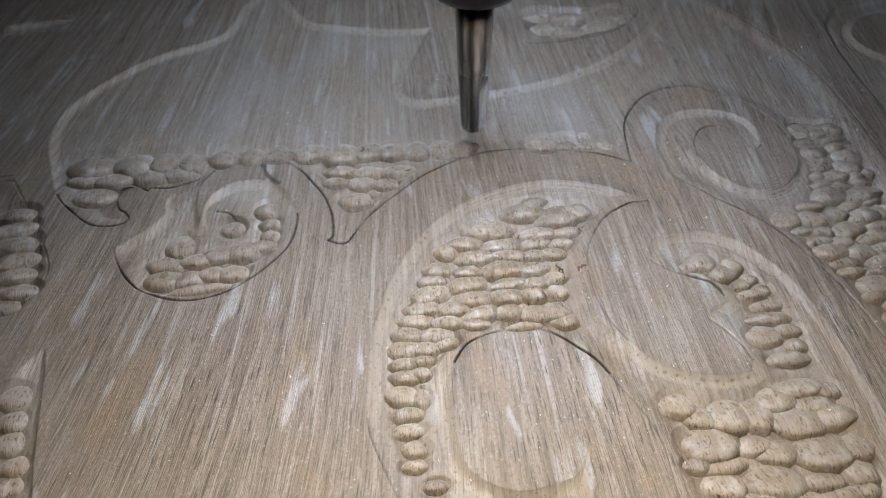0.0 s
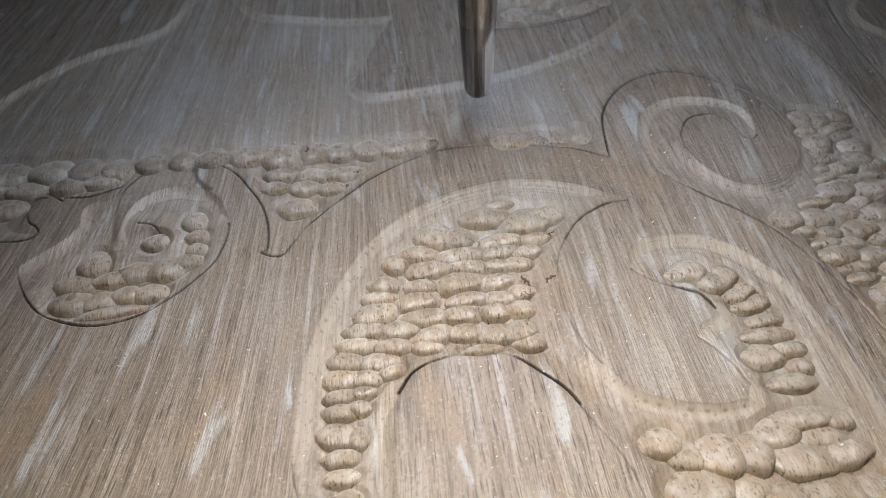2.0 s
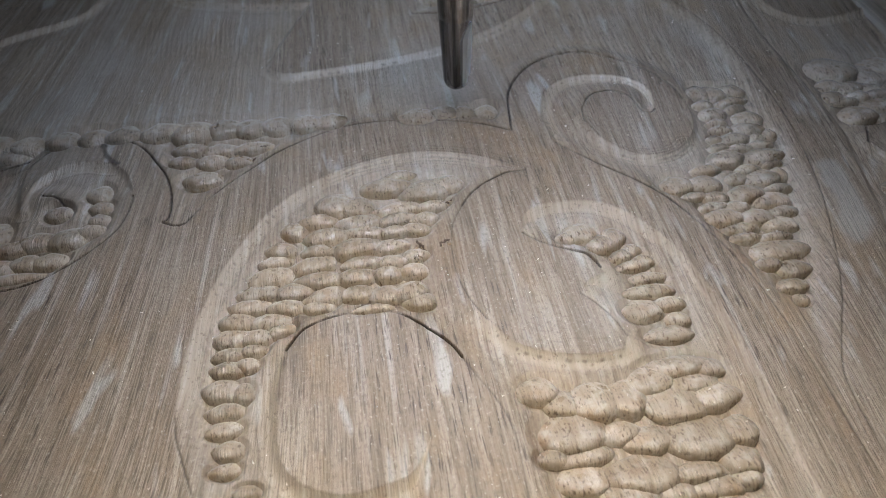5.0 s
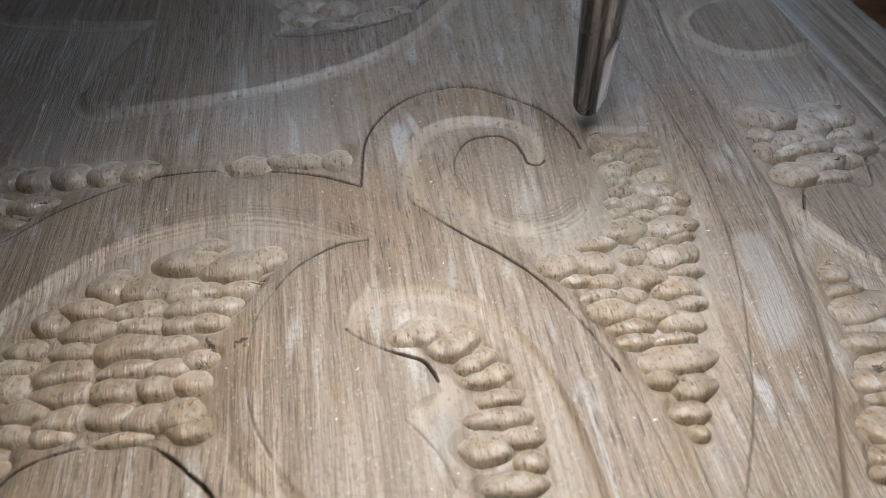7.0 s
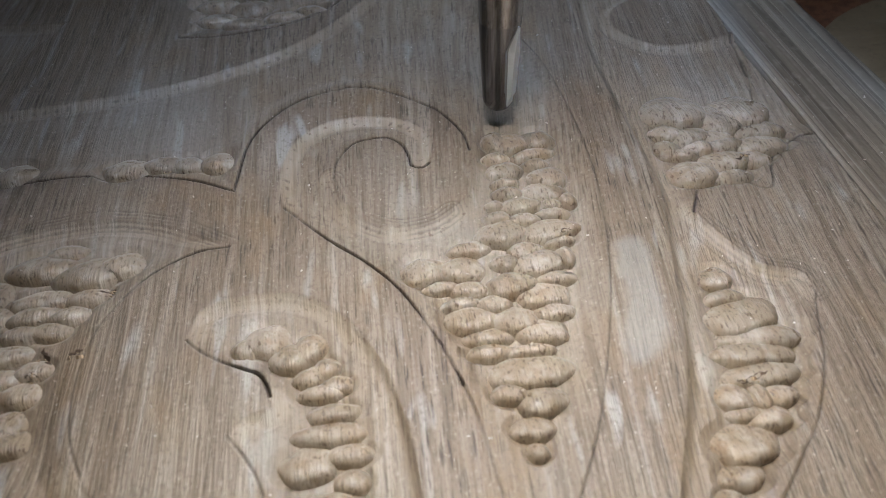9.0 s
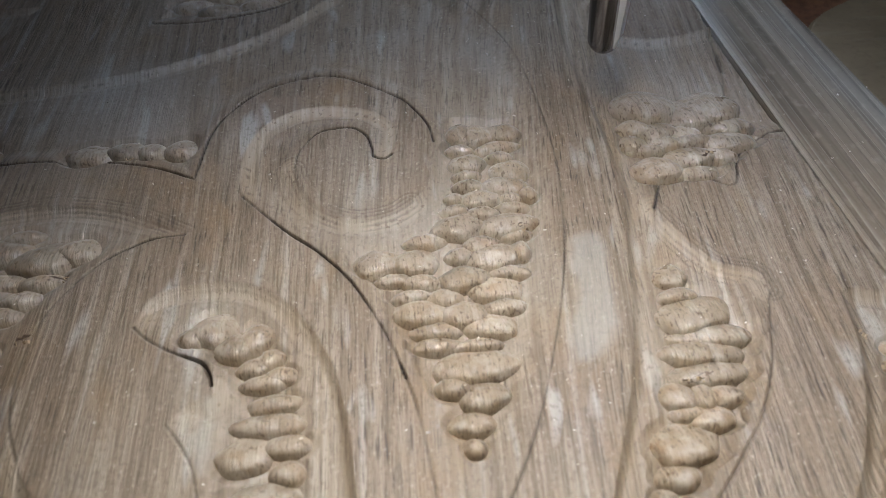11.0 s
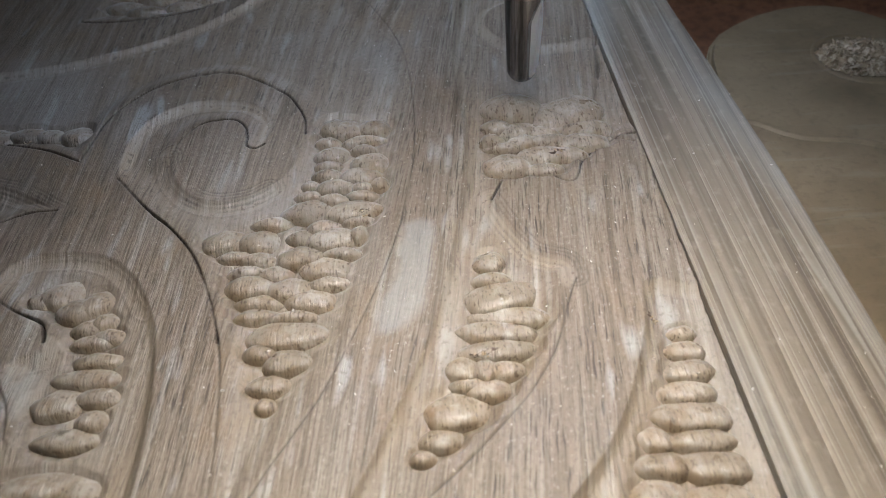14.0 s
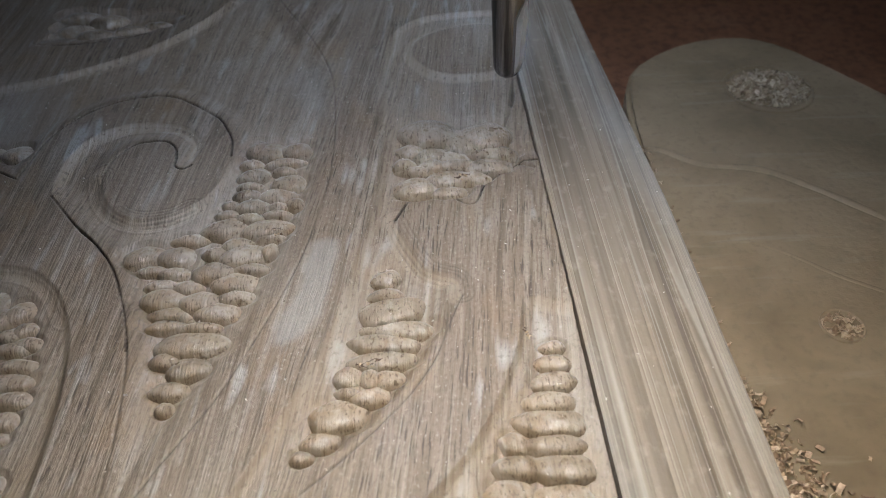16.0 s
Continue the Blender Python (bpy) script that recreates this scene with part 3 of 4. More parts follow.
beads("cone", (77.1, 87.6, 1.9, 1.3), (81.5, 87.1, 2.6, 2.0), (75.2, 85.6, 1.2, 1.0), (78.2, 85.3, 2.5, 1.7), (81.8, 84.7, 1.4, 1.1), (84.0, 85.2, 1.2, 1.4))
beads("cone", (75.0, 83.6, 1.7, 1.0), (78.2, 82.8, 1.9, 1.2), (81.7, 83.2, 2.0, 1.0), (75.0, 80.9, 2.8, 2.2), (80.5, 80.5, 3.2, 2.1))
beads("cone", (71.0, 79.0, 2.3, 1.2), (77.1, 77.8, 2.0, 1.4), (81.2, 78.5, 1.9, 0.9))
beads("cone", (65.4, 76.5, 2.4, 2.1), (69.7, 76.1, 2.3, 2.0), (74.7, 76.3, 1.6, 1.4), (78.4, 75.7, 3.0, 2.1), (81.4, 76.2, 1.1, 1.6))
beads("cone", (67.0, 73.7, 1.9, 1.0), (69.9, 73.0, 2.0, 1.2), (74.8, 73.0, 2.6, 2.0), (79.5, 73.1, 2.2, 1.1))
beads("cone", (68.9, 71.1, 2.2, 1.0), (72.1, 70.6, 1.9, 1.3), (77.6, 71.1, 2.8, 1.8))
beads("cone", (69.6, 68.9, 2.7, 2.0), (74.0, 68.0, 2.5, 1.9), (78.3, 68.5, 2.1, 1.2))
beads("cone", (70.7, 66.3, 2.5, 1.2), (76.4, 66.2, 2.7, 1.7), (70.8, 64.4, 2.4, 1.1), (74.6, 63.9, 2.5, 0.9))
beads("cone", (74.2, 61.6, 3.9, 2.1), (71.6, 59.4, 1.7, 1.3), (74.5, 58.1, 2.2, 1.8))
beads("cone", (73.0, 55.3, 2.0, 1.4), (72.9, 52.9, 1.0, 1.0))
beads("bud", (46.2, 68.9, 1.4, 1.3), (48.5, 69.6, 2.2, 2.1), (50.8, 67.0, 2.1, 1.9), (52.7, 67.9, 1.6, 1.9))
beads("bud", (52.8, 64.3, 1.7, 1.3), (54.3, 65.1, 1.3, 1.3), (53.7, 62.3, 2.2, 1.1), (55.2, 63.0, 1.6, 1.1))
beads("bud", (54.8, 59.9, 2.4, 1.1), (54.5, 57.7, 3.2, 1.3), (52.3, 54.8, 2.4, 1.9), (56.0, 55.3, 2.1, 1.2))
beads("bud", (56.2, 52.6, 1.5, 1.3), (54.3, 50.6, 2.9, 1.4))
beads("bud", (53.1, 45.9, 4.1, 1.6), (57.1, 45.2, 1.8, 1.4), (49.6, 44.6, 2.6, 2.0), (53.7, 43.4, 3.6, 1.4))
beads("bud", (36.2, 45.5, 2.2, 2.0), (38.6, 43.3, 2.0, 1.8), (42.1, 43.1, 2.9, 2.6), (46.0, 42.8, 2.2, 2.6), (51.0, 41.5, 3.6, 2.7))
beads("bud", (56.1, 41.4, 2.9, 2.0), (38.6, 39.6, 3.6, 2.6), (43.9, 38.6, 2.2, 1.5), (46.7, 37.3, 2.5, 1.8))
beads("bud", (52.4, 36.7, 3.8, 2.6), (57.0, 36.7, 2.1, 2.0), (39.0, 36.4, 3.1, 1.2), (35.8, 36.9, 1.7, 1.2))
beads("bud", (44.9, 33.5, 3.7, 2.4), (50.8, 32.7, 2.7, 1.3), (55.9, 33.4, 2.1, 1.9))
beads("bud", (38.3, 33.9, 2.7, 1.9), (42.1, 31.1, 3.3, 2.2), (47.4, 30.8, 2.4, 1.3), (52.0, 30.7, 2.7, 1.3), (55.6, 31.2, 1.5, 1.3))
beads("bud", (37.6, 29.4, 2.6, 1.8), (41.8, 28.3, 2.3, 1.6), (47.0, 28.1, 2.9, 2.4), (52.2, 27.9, 2.9, 2.4))
beads("bud", (38.9, 25.3, 2.8, 1.9), (44.1, 24.1, 2.8, 1.9), (49.6, 23.4, 3.1, 1.9))
beads("pod", (96.4, 70.1, 1.7, 1.7), (96.4, 67.4, 2.0, 1.2), (97.0, 64.9, 3.6, 2.6), (97.6, 62.0, 3.9, 1.7))
beads("pod", (96.5, 60.2, 3.8, 1.8), (95.9, 57.7, 3.6, 1.6), (92.3, 55.6, 1.6, 1.7), (94.6, 55.4, 1.2, 1.8), (96.5, 55.2, 1.8, 1.3))
beads("pod", (92.7, 53.7, 1.8, 1.0), (94.6, 53.0, 2.1, 1.4), (91.4, 50.8, 2.9, 2.1), (89.7, 47.9, 1.9, 1.4), (87.9, 46.1, 1.2, 0.9))
beads("husk", (115.0, 58.2, 1.4, 1.0), (114.7, 56.0, 1.9, 1.3), (114.5, 53.6, 2.3, 1.5), (113.5, 51.1, 2.6, 1.5))
beads("husk", (113.3, 48.6, 3.5, 1.8), (109.2, 46.3, 1.4, 1.4), (113.5, 45.9, 2.9, 1.4))
beads("husk", (109.3, 43.7, 2.3, 1.5), (113.7, 43.4, 3.1, 1.8), (108.1, 40.9, 2.3, 1.6), (112.7, 40.2, 3.0, 1.5))
beads("crown", (102.6, 100.2, 3.9, 4.2), (107.8, 97.6, 2.9, 3.5), (110.9, 98.5, 4.0, 4.0))
beads("crown", (100.2, 95.7, 2.1, 1.9), (103.1, 94.5, 2.8, 2.0), (106.1, 93.8, 2.4, 1.8), (112.3, 94.4, 3.2, 2.2))
beads("crown", (99.1, 92.6, 1.6, 1.8), (103.2, 92.2, 2.0, 1.6), (106.6, 92.0, 2.8, 1.6), (111.0, 91.3, 3.5, 2.1))
beads("crown", (100.4, 91.1, 2.4, 1.1), (105.3, 88.9, 3.5, 2.3), (109.0, 88.8, 2.3, 1.7), (100.7, 87.3, 3.1, 2.6), (104.9, 85.9, 2.7, 1.6))
beads("far_leaf", (38.6, 143.2, 3.4, 2.2), (44.6, 141.4, 3.2, 2.4), (38.6, 138.4, 3.0, 2.2), (43.4, 136.2, 3.4, 2.0), (49.6, 137.0, 3.2, 1.9), (54.0, 138.6, 2.6, 1.6))
beads("side_leaf", (-61.8, 95.5, 3.1, 1.7), (-61.5, 92.1, 3.5, 1.9), (-60.2, 88.6, 3.4, 2.0), (-59.3, 85.0, 3.4, 2.0))
beads("side_leaf", (-59.0, 81.8, 3.3, 1.7), (-57.3, 78.3, 2.8, 1.6), (-58.8, 75.3, 2.3, 1.6))
beads("corner_leaf", (-53.3, 59.0, 2.1, 2.0), (-52.8, 55.3, 1.8, 1.7), (-52.5, 52.0, 1.9, 1.8), (-50.9, 48.5, 1.7, 1.5), (-51.5, 45.7, 2.2, 1.6))


def axis(*stretches):
    """Grid lines from coarse to fine and back: (from, to, step)."""
    return np.unique(np.round(np.concatenate([np.arange(a, b + s / 2, s) for a, b, s in stretches]), 4))


def nearest(px, py, lines, reach):
    d = np.full(px.shape, reach)
    for line in lines:
        d = np.minimum(d, near_line(px, py, line, reach)[0])
    return d


def carve(px, py):
    """Height in millimetres and the masks of wear and painted shade of the carved face."""
    z = 0.05 * soft_noise(px, py, 17, 3) + 0.02 * soft_noise(px * 6, py * 0.4, 3.0, 5)
    hole = np.zeros(px.shape, bool)
    for line in SUNK:
        hole |= inside(px, py, line)
    for isle in ISLANDS:
        hole &= ~inside(px, py, isle)
    sharp, pale, dull = nearest(px, py, CRACKS, 5.0), nearest(px, py, PALE, 4.0), nearest(px, py, DULL, 4.0)
    # the leaf runs up to the face of the board at its sharp outline
    rise = np.clip((sharp - 0.25) / 3.6, 0, 1)
    cut = np.minimum(rise * rise * (3 - 2 * rise), np.sin(np.clip(pale / WALL_RUN, 0, 1) * math.pi / 2))
    cut = np.minimum(cut, np.sin(np.clip(dull / 1.2, 0, 1) * math.pi / 2))
    low = np.where(hole, cut, 0.0)
    wall = np.where(hole, np.clip((2.1 - pale) / 0.6, 0, 1) * np.clip(pale / 0.25, 0, 1), 0)
    wall = np.maximum(wall, np.where(hole, 0.35 * np.clip((1.6 - dull) / 0.7, 0, 1), 0))
    z += np.where(hole, 0.07 * np.clip(1 - np.abs(pale - 2.15) / 0.25, 0, 1), 0)
    z += low * (FLOOR + 0.15 * soft_noise(px, py, 9, 8))
    z += low * 0.05 * np.sin(px * 2 * math.pi / 0.9 + 2 * soft_noise(px, py, 14, 21)) * np.clip(soft_noise(px, py, 12, 22) + 0.2, 0, 1)
    burn_shade = np.zeros(px.shape)
    ragged, drift = soft_noise(px, py, 2.6, 40), 5.0 * soft_noise(px, py, 6, 140)
    for k, line in enumerate(CHATTER):
        d, s, _ = near_line(px, py, line, 3.0)
        band = np.clip(1.3 - np.abs(d - 0.6) / 0.45, 0, 1) * (low > 0.03) * (low < 0.97)
        tick = np.clip(np.sin(s * 2 * math.pi / 1.7 + k + drift) * 1.6 - 1.1 + 2.2 * ragged, 0, 1)
        burn_shade = np.maximum(burn_shade, np.clip(1.25 - np.abs(d - 0.75 - 0.35 * ragged) / 0.32, 0, 1) * band * tick * 0.65)
        # fine steps that the passes left along the wall
        z += 0.035 * band * np.sin(d * 2 * math.pi / 0.55 + 1.5 * ragged) - 0.05 * band * tick
    for line in SCORED:
        d = near_line(px, py, line, 3.0)[0]
        score = np.clip(1 - np.abs((d + 0.15 * ragged) % 0.55 - 0.27) / 0.16, 0, 1) * (d < 1.65) * np.clip(0.6 + 1.2 * ragged, 0, 1)
        burn_shade = np.maximum(burn_shade, 0.42 * score)
        z -= 0.06 * score
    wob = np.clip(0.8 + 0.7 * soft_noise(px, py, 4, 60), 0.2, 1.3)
    # each outline cut: a narrow notch, with its inner shade painted as dark colour
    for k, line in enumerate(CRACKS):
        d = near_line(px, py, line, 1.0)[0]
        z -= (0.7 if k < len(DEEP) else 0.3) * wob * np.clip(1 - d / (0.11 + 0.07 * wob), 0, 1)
        burn_shade = np.maximum(burn_shade, np.clip(1.15 * wob, 0, 1) * np.clip((1.6 if k < len(DEEP) else 1.1) - d / 0.13, 0, 1) * (1.0 if k < len(DEEP) else 0.8))
    return z, low, wall, burn_shade


def panel():
    xs = axis((-200, -90, 22), (-90, -64, 2), (-64, 119, 0.145), (119, 118.4, 1))
    xs = np.append(xs[xs < 118.3], 118.42)
    ys = axis((-160, 10, 20), (10, 28, 1.5), (28, 106, 0.145), (106, 160, 0.3), (160, 184, 3), (184, 300, 20))
    px, py = np.meshgrid(xs, ys, indexing="ij")
    z, low, wall, burn_shade = carve(px, py)
    for where, bx, by, rx, ry in BEADS:
        s = np.s_[np.searchsorted(xs, bx - 2 * rx):np.searchsorted(xs, bx + 2 * rx), np.searchsorted(ys, by - 2 * ry):np.searchsorted(ys, by + 2 * ry)]
        fall = np.clip(1.5 - np.hypot((px[s] - bx) / rx, (py[s] - by) / ry), 0, 0.5) * 2
        z[s] = np.minimum(z[s], z[s] * (1 - fall) + (FLOOR - 0.45) * fall)
        wall[s] = np.maximum(wall[s], 0.2 * fall)
    # ragged broken edge along the stile
    z -= 1.6 * np.clip((px - 118.28 - 0.16 * soft_noise(px, py, 4, 90)) / 0.3, 0, 1)
    chip = near_line(px, py, curve((118.4, 120), (116.5, 107), (114.6, 101), (113.8, 98), (114.8, 95), (115.6, 91), (117.5, 89.6)), 4.0)
    z -= 0.7 * np.clip((0.4 - chip[0] + 0.4 * soft_noise(px, py, 3, 91)) / 0.4, 0, 1)
    # the line of the break is coloured darker too
    burn_shade = np.maximum(burn_shade, 0.75 * np.clip((0.25 - chip[0] + 0.35 * soft_noise(px, py, 3, 91)) / 0.3, 0, 1))
    # a dark knot streak beside the curl
    knot = near_line(px, py, curve((-20.6, 103.0), (-20.4, 100.6), (-19.6, 98.4), (-17.8, 96.4)), 2.0)[0]
    burn_shade = np.maximum(burn_shade, 0.8 * np.clip((0.62 - knot + 0.3 * soft_noise(px, py, 1.6, 93)) / 0.35, 0, 1))
    fresh = np.clip(wall * (0.68 + 0.5 * soft_noise(px, py, 8, 30)), 0, 1)
    # two paler patches with soft, uneven edges
    pale_patch = np.zeros(px.shape)
    for line in (curve((86.8, 76.8), (90.9, 76.6), (90.4, 69), (88.4, 62), (83.4, 60.0), (85.2, 68), closed=True), curve((48.2, 61.4), (49.6, 60.8), (49.6, 53.0), (48.6, 52.4), (47.4, 55.4), closed=True)):
        d = near_line(px, py, np.vstack([line, line[:1]]), 3.0)[0]
        pale_patch = np.maximum(pale_patch, np.where(inside(px, py, line), np.clip(d / 1.1 + 0.6 * soft_noise(px, py, 3, 71), 0, 1), 0))
    # the grain leans on the outer boards and runs straight in the middle
    lean = np.interp(px, (-60, -35, -8, 15, 45, 62, 88, 108), (15, 13.5, 8, 0.5, -0.5, 2.5, 9, 7))
    grain = (px - np.tan(np.radians(lean)) * (py - 65) + 0.5 * soft_noise(px * 0.7, py * 0.25, 9, 77)) * MM
    HEIGHT.extend((xs, ys, z))
    nx, ny = len(xs), len(ys)
    co = np.empty((nx * ny, 3))
    co[:, 0], co[:, 1], co[:, 2] = px.ravel() * MM, py.ravel() * MM, z.ravel() * MM
    base = (np.arange(nx - 1)[:, None] * ny + np.arange(ny - 1)[None, :]).ravel()
    quads = np.stack([base, base + ny, base + ny + 1, base + 1], 1)
    # a skirt down to the bed closes the board
    rim = np.concatenate([np.arange(nx) * ny, (nx - 1) * ny + np.arange(1, ny), (np.arange(nx - 2, -1, -1)) * ny + ny - 1, np.arange(ny - 2, 0, -1)])
    foot = co[rim].copy()
    foot[:, 2] = -0.0215
    nr, n0 = len(rim), len(co)
    nxt = np.roll(np.arange(nr), -1)
    skirt = np.stack([rim, n0 + np.arange(nr), n0 + nxt, rim[nxt]], 1)
    co, quads = np.vstack([co, foot]), np.vstack([quads, skirt])
    me = bpy.data.meshes.new("carved_panel")
    me.vertices.add(len(co)), me.loops.add(quads.size), me.polygons.add(len(quads))
    me.vertices.foreach_set("co", co.ravel())
    me.loops.foreach_set("vertex_index", quads.ravel().astype(np.int32))
    me.polygons.foreach_set("loop_start", np.arange(0, quads.size, 4, dtype=np.int32))
    me.update(calc_edges=True)
    for name, mask in (("fresh", fresh), ("burn_shade", burn_shade), ("floor_cut", low), ("pale_patch", pale_patch), ("grain", grain)):
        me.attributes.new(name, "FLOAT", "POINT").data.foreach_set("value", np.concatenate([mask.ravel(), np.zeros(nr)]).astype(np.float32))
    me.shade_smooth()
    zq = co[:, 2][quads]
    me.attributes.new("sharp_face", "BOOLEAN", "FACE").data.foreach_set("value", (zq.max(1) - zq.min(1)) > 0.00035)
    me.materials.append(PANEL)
    ob = new("carved_panel", me)
    return tagged(ob, "weathered grey-brown wooden panel with freshly carved scrolls and beads", "carved panel")


def dome(seed, segs=24, rings=9):
    """One pillow-shaped bead of unit half width, with a slightly uneven skin."""
    rng = random.Random(seed)
    off = Vector((rng.random() * 50, rng.random() * 50, seed))
    bm = bmesh.new()
    top = bm.verts.new((0, -0.08, 1.0 + 0.05 * noise.noise(off)))
    last = None
    lump = [rng.uniform(-0.07, 0.07) for _ in range(3)]
    for r in range(1, rings + 1):
        q = r / rings
        loop = []
        for i in range(segs):
            a = 2 * math.pi * i / segs
            near = min(1.0, max(0.0, 0.35 - 0.9 * math.sin(a)))
            rad = q * (1 + lump[0] * math.cos(2 * a + seed) + lump[1] * math.cos(3 * a) + lump[2] * math.cos(5 * a + 1))
            h = max(0.0, 1 - q ** (2.1 + 1.3 * near)) ** (0.95 - 0.33 * near)
            p = Vector((rad * math.cos(a), rad * math.sin(a) - 0.2 * h, h))
            p.z += 0.10 * noise.noise(p * 2.3 + off) * (1 - q * 0.6)
            loop.append(bm.verts.new(p))
        for i in range(segs):
            if last is None:
                bm.faces.new((top, loop[i], loop[(i + 1) % segs]))
            else:
                bm.faces.new((last[i], loop[i], loop[(i + 1) % segs], last[(i + 1) % segs]))
        last = loop
    skirt = [bm.verts.new((v.co.x, v.co.y, v.co.z - 0.75)) for v in last]
    for i in range(segs):
        bm.faces.new((last[i], skirt[i], skirt[(i + 1) % segs], last[(i + 1) % segs]))
    me = bpy.data.meshes.new("bead")
    bm.to_mesh(me)
    bm.free()
    me.shade_smooth()
    me.materials.append(BEAD)
    return me


RISING = []


def bead_pieces(board):
    shapes = [dome(s) for s in range(9)]
    rng = random.Random(4)
    for where, bx, by, rx, ry in BEADS:
        ob = new("bead", shapes[rng.randrange(9)])
        ob.parent = board
        tall = (1.0 + 0.19 * min(rx, ry)) * rng.uniform(0.94, 1.06)
        ob.scale = (rx * 1.19 * MM, ry * 1.30 * MM, tall * MM)
        ob.location = (bx * MM, (by + 0.16 * ry) * MM, (FLOOR - 0.62) * MM)
        ob.rotation_euler = (radians(-rng.uniform(10, 15)), radians(rng.uniform(-4, 4)), radians(rng.uniform(-5, 5)))
        if where == "garland_new":
            RISING.append(ob)


BOARD = panel()
bead_pieces(BOARD)


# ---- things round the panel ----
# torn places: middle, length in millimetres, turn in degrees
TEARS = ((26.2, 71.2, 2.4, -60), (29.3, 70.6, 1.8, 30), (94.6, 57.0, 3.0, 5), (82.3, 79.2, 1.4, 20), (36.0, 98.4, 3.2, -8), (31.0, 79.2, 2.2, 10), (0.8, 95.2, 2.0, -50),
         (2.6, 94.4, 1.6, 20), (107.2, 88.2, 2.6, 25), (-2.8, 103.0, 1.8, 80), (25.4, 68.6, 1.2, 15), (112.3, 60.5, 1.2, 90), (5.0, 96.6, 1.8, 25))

def stile():
    xs = np.arange(118.52, 134.21, 0.26)
    bm = bmesh.new()
    rows = []
    for y in np.concatenate([np.arange(-160, 30, 19), np.arange(30, 150, 3.0), np.arange(150, 300, 15)]):
        row = []
        for u in xs:
            x = u - 3.2 * (u - xs[0]) / (xs[-1] - xs[0]) * min(1.0, max(0.0, (y - 80) / 80))
            q = noise.noise(Vector((x * 0.55, y * 0.012, 3.0)))
            ridge = -0.17 * max(0.0, math.sin(x * 2.9 + 2.5 * q)) ** 4 - 0.05 * abs(noise.noise(Vector((x * 2.0, y * 0.02, 9))))
            edge = min(u - xs[0], xs[-1] - u)
            row.append(bm.verts.new((x * MM, y * MM, (ridge - 0.5 * max(0.0, 0.4 - edge) ** 1.5) * MM)))
        rows.append(row)
    for a, b in zip(rows, rows[1:]):
        for i in range(len(a) - 1):
            bm.faces.new((a[i], a[i + 1], b[i + 1], b[i]))
    ring = [r[0] for r in rows] + rows[-1][1:] + [r[-1] for r in rows[-2::-1]] + rows[0][-2:0:-1]
    foot = [bm.verts.new((v.co.x, v.co.y, -0.0215)) for v in ring]
    for i in range(len(ring)):
        j = (i + 1) % len(ring)
        bm.faces.new((ring[i], ring[j], foot[j], foot[i]))
    bmesh.ops.recalc_face_normals(bm, faces=bm.faces)
    ob = finish("frame_stile", bm, STILE)
    ob.data.set_sharp_from_angle(angle=math.radians(40))
    return tagged(ob, "pale ridged softwood frame strip along the panel", "frame strip")


def clamp_board():
    """The olive board with a rounded end beside the frame, with two sunk screw holes."""
    rim = curve((136.2, -60), (136.6, 60), (137.4, 100), (138.7, 117.1), (141.8, 128.2), (148.4, 134.9), (157.5, 139.1), (166.8, 139.6), (173.3, 135.8), (178.3, 128.9), (190, 110), (215, 75), (300, -60), step=4)
    top = Empty_at("clamp_board")
    bm = bmesh.new()
    up = [bm.verts.new((x * MM, y * MM, -0.0092)) for x, y in rim]
    down = [bm.verts.new((x * MM, y * MM, -0.0215)) for x, y in rim]
    bm.faces.new(up[::-1])
    for i in range(len(rim)):
        j = (i + 1) % len(rim)
        bm.faces.new((up[i], up[j], down[j], down[i]))
    bmesh.ops.recalc_face_normals(bm, faces=bm.faces)
    edges = [e for e in bm.edges if all(v.co.z > -0.01 for v in e.verts)]
    bmesh.ops.bevel(bm, geom=edges, offset=0.0009, segments=3, affect="EDGES")
    body = finish("board", bm, CLAMP, top, smooth=False)
    # a worn hump across the board
    for name, line, w, h in (("ridge", curve((137.6, 104.5), (141, 104.0), (146.6, 99.6), (155.3, 97.6), (162.2, 92.1), (172, 82), (190, 62), step=2), 0.9, 0.5), ("score", curve((141, 81.2), (147.5, 81.6), (152.8, 78.3), (157.4, 74.1), (164, 69.5), (180, 58), step=2), 0.55, 0.22)):
        rb = bmesh.new()
        strips = []
        for k, (p, q) in enumerate(zip(line, np.vstack([line[1:], 2 * line[-1] - line[-2]]))):
            n = np.array([-(q - p)[1], (q - p)[0]]) / max(np.hypot(*(q - p)), 1e-6)
            ww = w * (1 + 0.4 * noise.noise(Vector((k * 0.4, w, 1))))
            strips.append([rb.verts.new(((p[0] + n[0] * u * ww) * MM, (p[1] + n[1] * u * ww) * MM, -0.0093 + h * MM * v)) for u, v in ((-1, 0), (-0.4, 0.7), (0.2, 1), (1, 0))])
        for a, b in zip(strips, strips[1:]):
            for i in range(3):
                rb.faces.new((a[i], a[i + 1], b[i + 1], b[i]))
        bmesh.ops.recalc_face_normals(rb, faces=rb.faces)
        finish(name, rb, CLAMP, top)
    for x, y, r in ((165.0, 120.2, 7.2), (154.2, 65.3, 2.6)):
        ring = lathe([(r * MM * 0.93, -0.00925), (r * MM, -0.00915), (r * MM * 1.03, -0.0089), (r * MM * 1.10, -0.00915), (r * MM * 1.12, -0.0094)], 36)
        rim_ob = finish("hole_rim", ring, CLAMP, top)
        rim_ob.location = (x * MM, y * MM, 0)
    return tagged(top, "dull olive fibre board with a rounded end", "clamp board")


